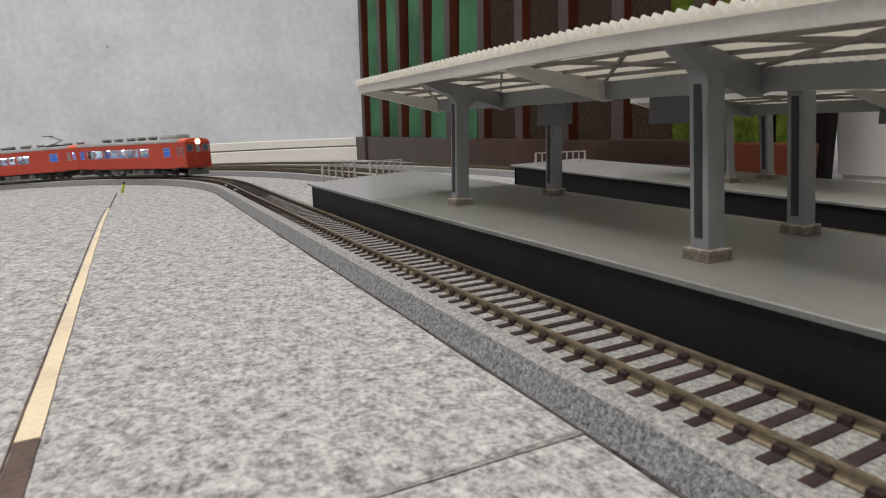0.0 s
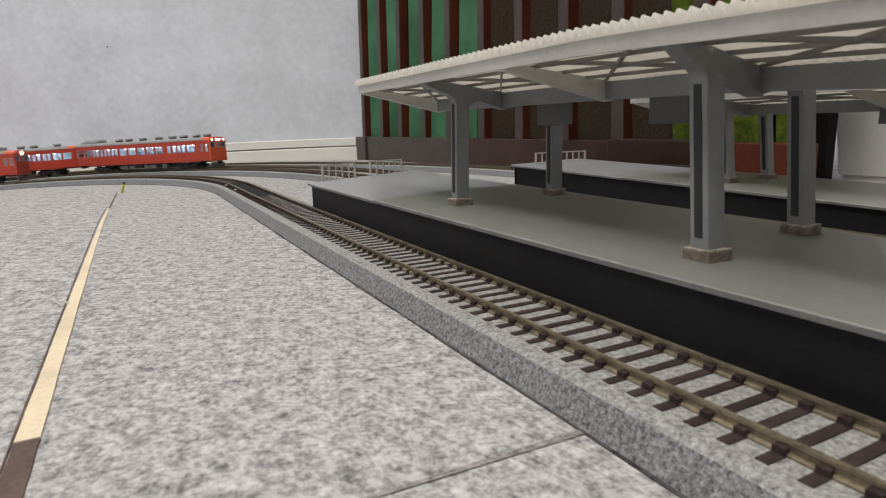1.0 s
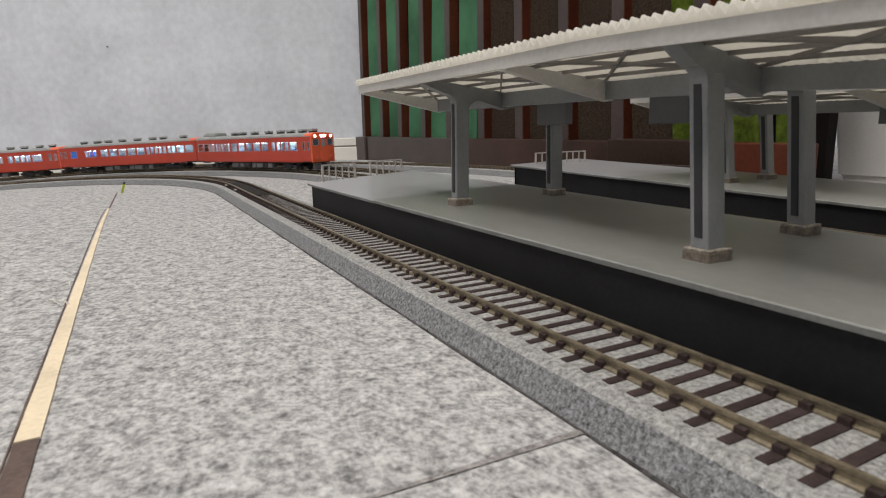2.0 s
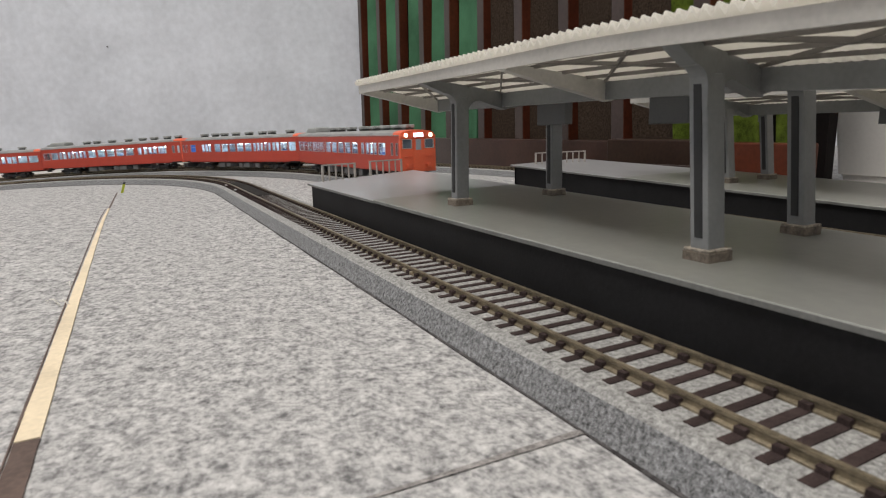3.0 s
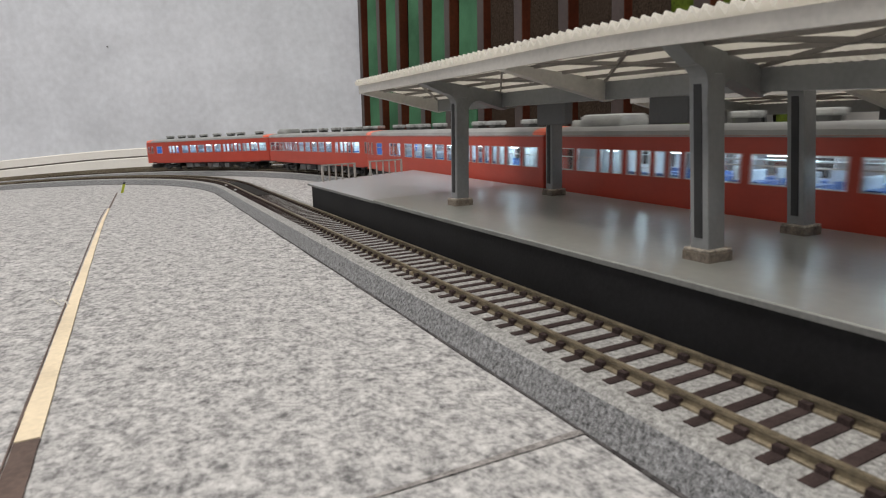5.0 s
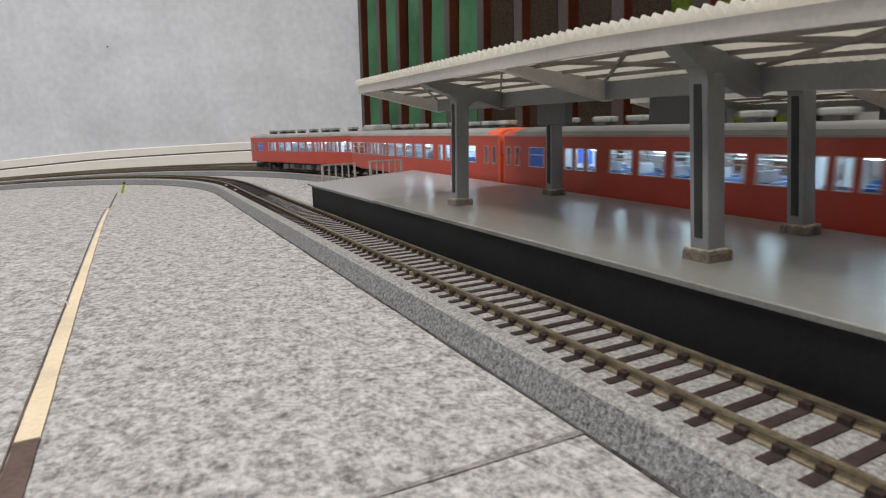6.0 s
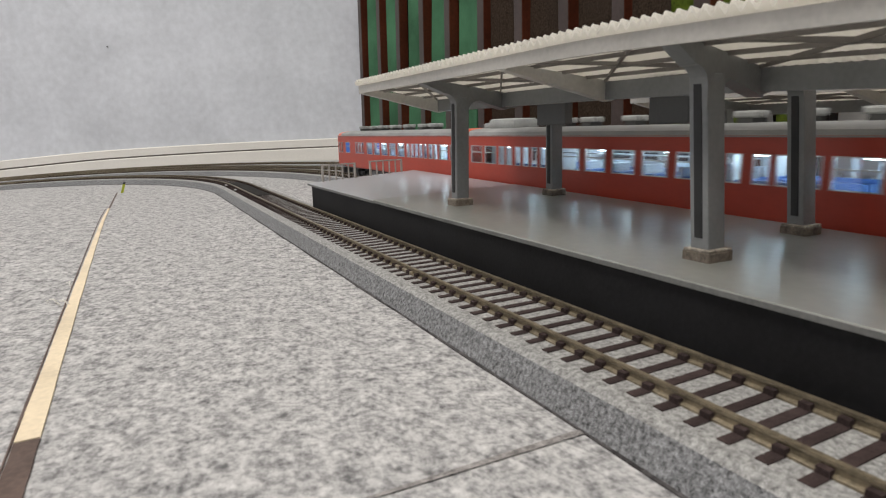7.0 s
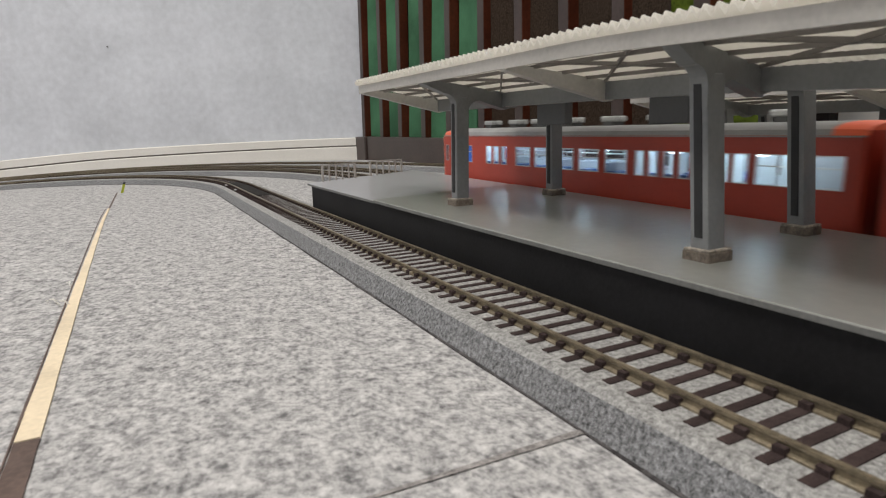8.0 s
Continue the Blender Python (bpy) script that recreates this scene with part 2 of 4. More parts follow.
def build_floor():
    bm = bmesh.new()
    xs = sorted(set([round(-2.6 + 0.2 * i, 3) for i in range(22)] + [round(-0.4 + 0.025 * i, 3) for i in range(34)]))
    ys = sorted(set([round(-2.6 + 0.2 * i, 3) for i in range(28)] + [round(0.0 + 0.025 * i, 3) for i in range(58)]))
    grid = [[bm.verts.new((x, y, lie(x, y))) for x in xs] for y in ys]
    for a, b in zip(grid, grid[1:]):
        for i in range(len(xs) - 1):
            bm.faces.new((a[i], a[i + 1], b[i + 1], b[i]))
    ob = new("floor", finish("floor", bm, CARPET, True))
    tagged(ob, "pale grey flecked needle-felt carpet laid on the floor", "carpet", kind="structure")
    # cut between two carpet lengths
    bm = bmesh.new()
    v0 = None
    for i in range(15):
        x = -0.62 + 0.609 * i / 14
        y = 0.0775 + 0.0008 * math.sin(i * 1.7)
        w = 0.0007 + 0.0003 * math.sin(i * 2.3)
        pair = [bm.verts.new((x, y + s * w, lie(x, y) + 0.0003)) for s in (-1, 1)]
        if v0:
            bm.faces.new((v0[0], pair[0], pair[1], v0[1]))
        v0 = pair
    ob = new("carpet_seam", finish("carpet_seam", bm, SEAM))
    tagged(ob, "dark cut seam between two carpet lengths", "seam", kind="structure")


SEAM = material("shadowed_felt_seam", (0.30, 0.28, 0.27), 0.95, var=0.3, scale=400, fine=1500, bump=0.4)


def sleeper_mesh(far):
    bm = bmesh.new()
    box(bm, -0.0140, 0.0140, -0.0011, 0.0011, 0.0056, 0.0075)
    if not far:
        for x in (-0.0085, 0.0085):
            for s in (-1, 1):
                box(bm, x + s * 0.0010 - 0.0007, x + s * 0.0010 + 0.0007, -0.0010, 0.0010, 0.0074, 0.0086)
    return finish("sleeper", bm, SLEEPER)


def build_track(i, label, start, end, near, pitch=0.0064):
    """One track: foam roadbed, two rails and sleepers; those between the two values of near are pieces of their own."""
    root = thing("track", label, "railway track")
    step = 0.02
    count = int((end - start) / step) + 1
    stations = [start + step * k for k in range(count)]
    prof = [(-0.0222, -0.004), (-0.0217, 0.0004), (-0.0184, 0.0063), (-0.0168, 0.0072), (0.0172, 0.0072), (0.0190, 0.0063), (0.0207, 0.0004), (0.0212, -0.004)]
    wide = 1.0
    bm = bmesh.new()
    rings = extrude_profile(bm, [(x * wide, z) for x, z in prof], [lambda p, s=s: track_point(i, s, p[0], p[1]) for s in stations])
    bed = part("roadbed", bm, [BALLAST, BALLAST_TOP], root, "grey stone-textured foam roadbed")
    # faces that point up get a paler tone than the sloping sides
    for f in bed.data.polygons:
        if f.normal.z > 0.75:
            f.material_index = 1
    rail = [(-0.0011, 0.0072), (0.0011, 0.0072), (0.0011, 0.0076), (0.0003, 0.0079), (0.0003, 0.0088), (0.00055, 0.0090), (0.00055, 0.0096), (-0.00055, 0.0096), (-0.00055, 0.0090), (-0.0003, 0.0088), (-0.0003, 0.0079), (-0.0011, 0.0076)]
    for side in (-0.0086, 0.0086):
        bm = bmesh.new()
        extrude_profile(bm, rail, [lambda p, s=s: track_point(i, s, side + p[0], p[1]) for s in stations])
        part("rail", bm, RAIL, root)
    me, plain = sleeper_mesh(False), sleeper_mesh(True)
    verts, faces = [], []
    s = start
    while s < end:
        x, y, a = place(i, s)
        m = Matrix.Translation((x, y, lie(x, y))) @ pose(0, 0, 0, 0, 0, math.degrees(a))
        if near[0] <= s <= near[1]:
            shared("sleeper", me, root, m)
        else:
            base = len(verts)
            verts += [m @ v.co for v in plain.vertices]
            faces += [[base + i for i in p.vertices] for p in plain.polygons]
        s += pitch
    far = bpy.data.meshes.new("far_sleepers")
    far.from_pydata(verts, [], faces)
    far.materials.append(SLEEPER)
    shared("far_sleepers", far, root)["kind"] = "stuff"
    return root


def build_track_bits(root):
    """Rail joiners on the nearest track and the dark infill plate at the start of its curve."""
    for side in (-0.0086, 0.0086):
        bm = bmesh.new()
        p = track_point(0, 0.188, side, 0.0)
        box(bm, p.x - 0.0013, p.x + 0.0013, p.y - 0.0085, p.y + 0.0085, p.z + 0.0070, p.z + 0.0084, 0.0003)
        part("rail_joiner", bm, JOINER, root, "bare metal rail joiner")
    # dark strip stands in for the soft shadow at the foam's foot
    bm = bmesh.new()
    extrude_profile(bm, [(-0.0222, -0.001), (-0.0222, 0.0004), (-0.0214, 0.0005), (-0.0214, -0.001)], [lambda p, s=s: track_point(0, s, p[0] + 0.0002 * math.sin(s * 90), p[1]) for s in [-0.08 + 0.02 * k for k in range(60)]])
    part("shadow_line", bm, SHADOW_LINE, root, "dark strip painted as the shadow beside the foam")
    bm = bmesh.new()
    prof = [(-0.0068, 0.0070), (-0.0064, 0.0079), (0.0064, 0.0079), (0.0068, 0.0070)]
    extrude_profile(bm, prof, [lambda p, s=s: track_point(0, s, p[0], p[1]) for s in [0.50 + 0.02 * k for k in range(9)]])
    part("infill_plate", bm, INFILL, root, "dark infill plate between the rails")
    for s, o in ((0.56, -0.0125), (0.56, 0.0125), (0.62, -0.0125), (0.62, 0.0125)):
        bm = bmesh.new()
        p = track_point(0, s, o, 0.0082)
        box(bm, p.x - 0.0010, p.x + 0.0010, p.y - 0.0030, p.y + 0.0030, p.z, p.z + 0.0010, 0.0003)
        part("metal_clip", bm, SILVER, root, "small bright metal clip")


SHADOW_LINE = material("painted_shadow_line", (0.09, 0.085, 0.085), 0.95, var=0.3, scale=300, bump=0.2, spec=0.1)
JOINER = material("tarnished_joiner", (0.42, 0.36, 0.27), 0.4, metal=0.6, var=0.3, scale=400, bump=0.2)
INFILL = material("black_infill", (0.030, 0.028, 0.026), 0.9, spec=0.15, var=0.3, scale=200, fine=900, bump=0.3)


# ---- platforms and canopies ----
def deck_z(p, x, y):
    y = max(y, 0.0)
    return p["z"] + p["along"] * (y - 0.2) + p["across"] * (x - p["x0"]) * (y - 0.15) - p["fall"] * (x - p["x0"])


def build_platform(p):
    """A platform: thin deck with a lip, black side walls set back, a joint where the end ramp begins."""
    root = thing("platform", p["label"], "platform")
    x0, x1, y0, y1, yj = p["x0"], p["x1"], p["y0"], p["y1"], p["joint"]
    skew = p["skew"]
    th = 0.0015

    def slab(name, ya, yb, lift, mat, sa, sb):
        bm = bmesh.new()
        rows = []
        stops = sorted({ya, yb} | {k for k in (0.0, 0.06, 0.12, 0.18, 0.24) if ya < k < yb})
        e = 0.0003
        for y in stops:
            f = (y - ya) / (yb - ya)
            ring = []
            for x, dz in ((x0, -th), (x0, -e), (x0 + e, 0), (x1 - e, 0), (x1, -e), (x1, -th)):
                yy = y + (sa + (sb - sa) * f) * (x - x0) / (x1 - x0)
                ring.append(bm.verts.new((x, yy, deck_z(p, x, yy) + dz + lift)))
            rows.append(ring)
        for a, b in zip(rows, rows[1:]):
            for i in range(6):
                bm.faces.new((a[i], a[(i + 1) % 6], b[(i + 1) % 6], b[i]))
        bm.faces.new(rows[0][::-1])
        bm.faces.new(rows[-1])
        ob = part(name, bm, [mat, LIP], root)
        for q in ob.data.polygons:
            if q.normal.z < 0.5:
                q.material_index = 1
        return ob

    slab("deck", y0, yj, 0.0, DECK, 0.0, p["joint_skew"])
    slab("deck_end", yj + 0.0003, y1, -0.0003, DECK_RAMP, p["joint_skew"], skew)
    inset = 0.0018
    for name, xa, xb in (("side_wall", x0 + inset, x0 + inset + 0.002), ("side_wall", x1 - inset - 0.002, x1 - inset)):
        bm = bmesh.new()
        ya, yb = y0, y1 - 0.004 + (skew if xa > p["mid"] else 0)
        n = 40
        for k in range(n):
            a, b = ya + (yb - ya) * k / n, ya + (yb - ya) * (k + 1) / n
            v = [bm.verts.new((x, y, z)) for x in (xa, xb) for y, z in ((a, lie(x, a) - 0.002), (b, lie(x, b) - 0.002), (b, deck_z(p, x, b) - th), (a, deck_z(p, x, a) - th))]
            for q in ((0, 1, 2, 3), (7, 6, 5, 4), (0, 4, 5, 1), (3, 2, 6, 7)):
                bm.faces.new([v[i] for i in q])
        bmesh.ops.remove_doubles(bm, verts=bm.verts, dist=1e-6)
        part(name, bm, FACE, root, "matt black platform side")
    bm = bmesh.new()
    v = []
    for d in (0, 0.002):
        for x, y in ((x0 + inset, y1 - 0.006), (x1 - inset, y1 - 0.006 + skew)):
            v += [bm.verts.new((x, y + d, lie(x, y) - 0.002)), bm.verts.new((x, y + d, deck_z(p, x, y) - th))]
    for q in ((0, 2, 3, 1), (4, 5, 7, 6), (0, 1, 5, 4), (2, 6, 7, 3)):
        bm.faces.new([v[i] for i in q])
    part("end_wall", bm, FACE, root, "matt black platform end")
    return root


def build_railing(x0, x1, y0, y1, z, height, bars, label):
    root = thing("railing", label, "railing", group="platform end railings")
    d = Vector((x1 - x0, y1 - y0, 0))
    ang = math.degrees(math.atan2(d.y, d.x))
    root.matrix_world = pose(x0, y0, z, 0, 0, ang)
    w = d.length
    r = 0.00042
    for k in range(bars):
        bm = bmesh.new()
        x = w * k / (bars - 1)
        t = r * (1.5 if k in (0, bars - 1) else 1)
        box(bm, x - t, x + t, -t, t, 0, height)
        part("upright", bm, FENCE, root)
    for zz in (height,):
        bm = bmesh.new()
        box(bm, -r * 1.5, w + r * 1.5, -r * 1.3, r * 1.3, zz - r, zz + r * 1.2)
        part("top_rail", bm, FENCE, root)
    return root


def build_canopy(c):
    """A butterfly canopy: posts on footings, arms, V-shaped beams, purlins, fascia and a corrugated roof."""
    root = thing("platform_canopy", c["label"], "canopy")
    xf, xr = c["xf"], c["xr"]
    xm = (xf + xr) / 2
    slope = c["slope"]

    def cz(y):
        if y > 0.12:
            return c["z"] + 0.0145 * (y - 0.12)
        return c["z"] + slope * (max(y, -0.02) - 0.12)

    # posts with footings
    for pair in c["posts"]:
        for kind, (x, y, ya) in enumerate(pair):
            hx, hy = 0.0031, 0.0026
            zb = deck_z(c["deck"], x, y)
            zt = cz(y) - 0.0085 if kind == 0 else cz(y) - 0.0078
            bm = bmesh.new()
            top = box(bm, x - hx, x + hx, y - hy, y + hy, zb + 0.0024, zt, 0.0004)
            for v in bm.verts:
                if v.co.z > (zb + zt) / 2:
                    v.co.y += ya - y
            post = part("post", bm, STEEL, root)
            # a dark strip on each face paints the shade of the post's groove
            for s in (-1, 1):
                bm = bmesh.new()
                xx = x + s * hx
                box(bm, xx - 0.00025, xx + 0.00025, y - 0.0011, y + 0.0011, zb + 0.0058, zt - 0.0004)
                for v in bm.verts:
                    v.co.y += (ya - y) * (v.co.z - zb - 0.0024) / (zt - zb - 0.0024)
                part("groove", bm, DARK, post, "dark strip standing in for a shaded groove")
            bm = bmesh.new()
            box(bm, x - hx - 0.0013, x + hx + 0.0013, y - hy - 0.0013, y + hy + 0.0013, zb - 0.0002, zb + 0.0026, 0.0004)
            foot = part("footing", bm, FOOT, post, "worn brown footing block")
            bm = bmesh.new()
            box(bm, x - hx - 0.0011, x + hx + 0.0011, y - hy - 0.0011, y + hy + 0.0011, zb + 0.0026, zb + 0.0032, 0.0002)
            part("footing_rim", bm, FOOT_TOP, post, "pale worn rim of the footing")
    # arched arms from the front and rear posts
    for pair in c["posts"]:
        valley = (pair[0][2] + pair[1][2]) / 2
        for (x, foot_y, y), s in zip(pair, (1, -1)):
            zt = cz(y)
            outer, inner = (xf + 0.001, xm) if s > 0 else (xr - 0.001, xm)
            hx, hy = 0.0032, 0.0024
            r = 0.0058
            pts = []
            # underside: from the tip to the post, a rounded corner, the inner corner, then to the valley
            tip_top, tip_low = zt - 0.0012, zt - 0.0034
            dirn = 1 if s > 0 else -1
            face = x - dirn * hx
            back = x + dirn * hx
            low_face = zt - 0.0085
            pts.append((outer, tip_low))
            for k in range(7):
                a = radians(90 * k / 6)
                pts.append((face - dirn * r * (1 - math.sin(a)), low_face - r * 0.0 + r * math.cos(a) * 0.85 - 0.0035))
            pts.append((face, low_face - 0.008))
            pts.append((back, low_face - 0.008))
            for k in range(7):
                a = radians(90 * k / 6)
                pts.append((back + dirn * r * (1 - math.cos(a)), low_face - 0.0035 - 0.0022 + r * math.sin(a) * 0.75))
            pts.append((inner, zt - 0.0136))
            pts.append((inner, zt - 0.0062))
            pts.append((outer, tip_top))
            bm = bmesh.new()
            extrude_profile(bm, pts, [lambda p, dy=dy: Vector((p[0], y + dy + (valley - y) * (p[0] - x) / (xm - x), p[1])) for dy in (-hy, hy)])
            part("arm", bm, STEEL, root)
    # pale V beams half way between
    for y in c["beams"]:
        zt = cz(y)
        for outer in (xf + 0.001, xr - 0.001):
            pts = [(outer, zt - 0.0012), (outer, zt - 0.0036), (xm, zt - 0.0130), (xm, zt - 0.0062)]
            bm = bmesh.new()
            extrude_profile(bm, pts, [lambda p, yy=yy: Vector((p[0], yy, p[1])) for yy in (y - 0.0017, y + 0.0017)])
            part("beam", bm, STEEL_PALE, root, "pale grey V-shaped roof beam")
    # valley girder between the beams
    ys = sorted([(p[0][2] + p[1][2]) / 2 for p in c["posts"]] + list(c["beams"]))
    for a, b in zip(ys, ys[1:]):
        bm = bmesh.new()
        for x in (xm - 0.0022,):
            v = [bm.verts.new((xx, yy, cz(yy) + z)) for xx in (xm - 0.002, xm + 0.002) for yy, z in ((a, -0.0124), (b, -0.0124), (b, -0.0064), (a, -0.0064))]
            for q in ((0, 1, 2, 3), (7, 6, 5, 4), (0, 4, 5, 1), (3, 2, 6, 7), (1, 5, 6, 2), (0, 3, 7, 4)):
                bm.faces.new([v[i] for i in q])
        part("valley_girder", bm, STEEL, root)
    y0, y1 = c["y0"], c["y1"]
    half = (xr - xf) / 2

    def roof_z(x, y):
        return cz(y) - 0.0058 * (1 - abs(x - xm) / half)

    # purlins along the roof
    spans = [y0] + [y for y in ys if y0 < y < y1] + [y1]
    for f, s, ya, yb in [(f, s, a, b) for f in (0.22, 0.46, 0.72) for s in (-1, 1) for a, b in zip(spans, spans[1:])]:
            x = xm + s * f * half
            bm = bmesh.new()
            v = [bm.verts.new((x + dx, y, roof_z(x, y) + dz)) for dx in (-0.0006, 0.0006) for y, dz in ((ya, -0.0012), (yb, -0.0012), (yb, -0.0001), (ya, -0.0001))]
            for q in ((0, 1, 2, 3), (7, 6, 5, 4), (0, 4, 5, 1), (3, 2, 6, 7), (1, 5, 6, 2), (0, 3, 7, 4)):
                bm.faces.new([v[i] for i in q])
            part("purlin", bm, BRACE, root)
    # crossed braces in each bay
    for a, b in zip(ys, ys[1:]):
        for s in (-1, 1):
            for ya, yb in ((a, b), (b, a)):
                bm = bmesh.new()
                n = 2
                pr = []
                for k in range(n + 1):
                    t = k / n
                    x = xm + s * half * (0.06 + 0.88 * t)
                    y = ya + (yb - ya) * (0.04 + 0.92 * t)
                    pr.append([bm.verts.new((x, y + w, roof_z(x, y) + dz)) for w, dz in ((-0.0006, -0.0013), (0.0006, -0.0013), (0.0006, -0.0002), (-0.0006, -0.0002))])
                for p, q in zip(pr, pr[1:]):
                    for i in range(4):
                        bm.faces.new((p[i], p[(i + 1) % 4], q[(i + 1) % 4], q[i]))
                part("brace", bm, BRACE, root)
    # fascia strips
    for x, s in ((xf, -1), (xr, 1)):
        bm = bmesh.new()
        n = 48
        pr = []
        for k in range(n + 1):
            y = y0 + (y1 - y0) * k / n
            zz = cz(y)
            pr.append([bm.verts.new((x + dx, y, zz + dz)) for dx, dz in ((0, -0.0032), (0.0012 * -s, -0.0032), (0.0012 * -s, 0.0006), (0, 0.0006))])
        for p, q in zip(pr, pr[1:]):
            for i in range(4):
                bm.faces.new((p[i], p[(i + 1) % 4], q[(i + 1) % 4], q[i]))
        bm.faces.new(pr[0])
        bm.faces.new(pr[-1][::-1])
        part("fascia", bm, FASCIA, root)
    # corrugated sheets, one for each slope
    for s in (-1, 1):
        bm = bmesh.new()
        wave = 0.0032
        n = int((y1 - y0) / wave * 6)
        rows = []
        for k in range(n + 1):
            y = y0 - 0.001 + (y1 - y0 + 0.002) * k / n
            w = 0.0009 * math.cos(2 * math.pi * (y - y0) / wave)
            row = []
            for f in (0.0, 0.5, 1.035):
                x = xm + s * f * half
                z = cz(y) - 0.0058 * (1 - f) + 0.0012 + 0.0014 * min(f, 1) + w
                row.append(bm.verts.new((x, y, z)))
            for f in (1.035, 0.5, 0.0):
                x = xm + s * f * half
                z = cz(y) - 0.0058 * (1 - f) + 0.0002 + 0.0014 * min(f, 1) + w
                row.append(bm.verts.new((x, y, z)))
            rows.append(row)
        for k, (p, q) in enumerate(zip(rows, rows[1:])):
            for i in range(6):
                # the hollows get a darker cream that paints in the shade of the corrugation
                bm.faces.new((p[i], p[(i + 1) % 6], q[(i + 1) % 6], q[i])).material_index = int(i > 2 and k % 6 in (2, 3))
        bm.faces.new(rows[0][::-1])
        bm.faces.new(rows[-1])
        part("roof_sheet", bm, [ROOFING, ROOFING_SHADE], root, "cream corrugated roof sheet")
    return root


def build_name_board(x, y0, y1, z0, z1, label):
    """A plain hanging board under the canopy."""
    root = thing("hanging_sign", label, "sign", group="hanging platform signs")
    bm = bmesh.new()
    box(bm, x - 0.0022, x + 0.0022, y0, y1, z0, z1, 0.0004)
    part("panel", bm, SIGN, root)
    for y in (y0 + 0.003, y1 - 0.003):
        bm = bmesh.new()
        box(bm, x - 0.0006, x + 0.0006, y - 0.0006, y + 0.0006, z1 - 0.0002, z1 + 0.0015)
        part("hanger", bm, STEEL, root)
    return root


SIGN = material("plain_dark_grey_board", (0.10, 0.104, 0.108), 0.45, var=0.05, bump=0.03)


# ---- rail cars ----
LENGTH, HALF_W, PITCH = 0.2755, 0.0180, 0.2820
SKIRT_Z, SILL, HEAD_Z, EAVE, ROOF = 0.0105, 0.0249, 0.0360, 0.0425, 0.0470
SALOON = tuple((0.324 + 0.0672 * k, 0.376 + 0.0672 * k) for k in range(5)) + tuple((0.662 + 0.0290 * k, 0.682 + 0.0290 * k) for k in range(5)) + (
    (0.810, 0.833), (0.839, 0.862), (0.872, 0.922), (0.932, 0.982))
LEAD_SET = ((0.098, 0.152), (0.164, 0.188), (0.196, 0.220), (0.228, 0.252), (0.268, 0.292)) + SALOON
WIDE_SET = ((0.092, 0.142), (0.205, 0.228), (0.236, 0.259), (0.267, 0.290)) + SALOON
ELECTRIC_SET = ((0.118, 0.170), (0.300, 0.373), (0.390, 0.427), (0.436, 0.500), (0.510, 0.578), (0.587, 0.652), (0.660, 0.722), (0.736, 0.805), (0.813, 0.887), (0.918, 0.963))
CAB_SET = ((0.010, 0.024), (0.042, 0.058))
SCREEN_LOW, SCREEN_TOP = 0.0312, 0.0386
wall_t = 0.0011


def roof_profile(w=HALF_W, rise=ROOF - EAVE):
    pts = []
    for k in range(13):
        a = math.pi * k / 12
        pts.append((-w * math.cos(a) * (1.0 if 0 < k < 12 else 1.0), EAVE + rise * math.sin(a) ** 0.62))
    return pts


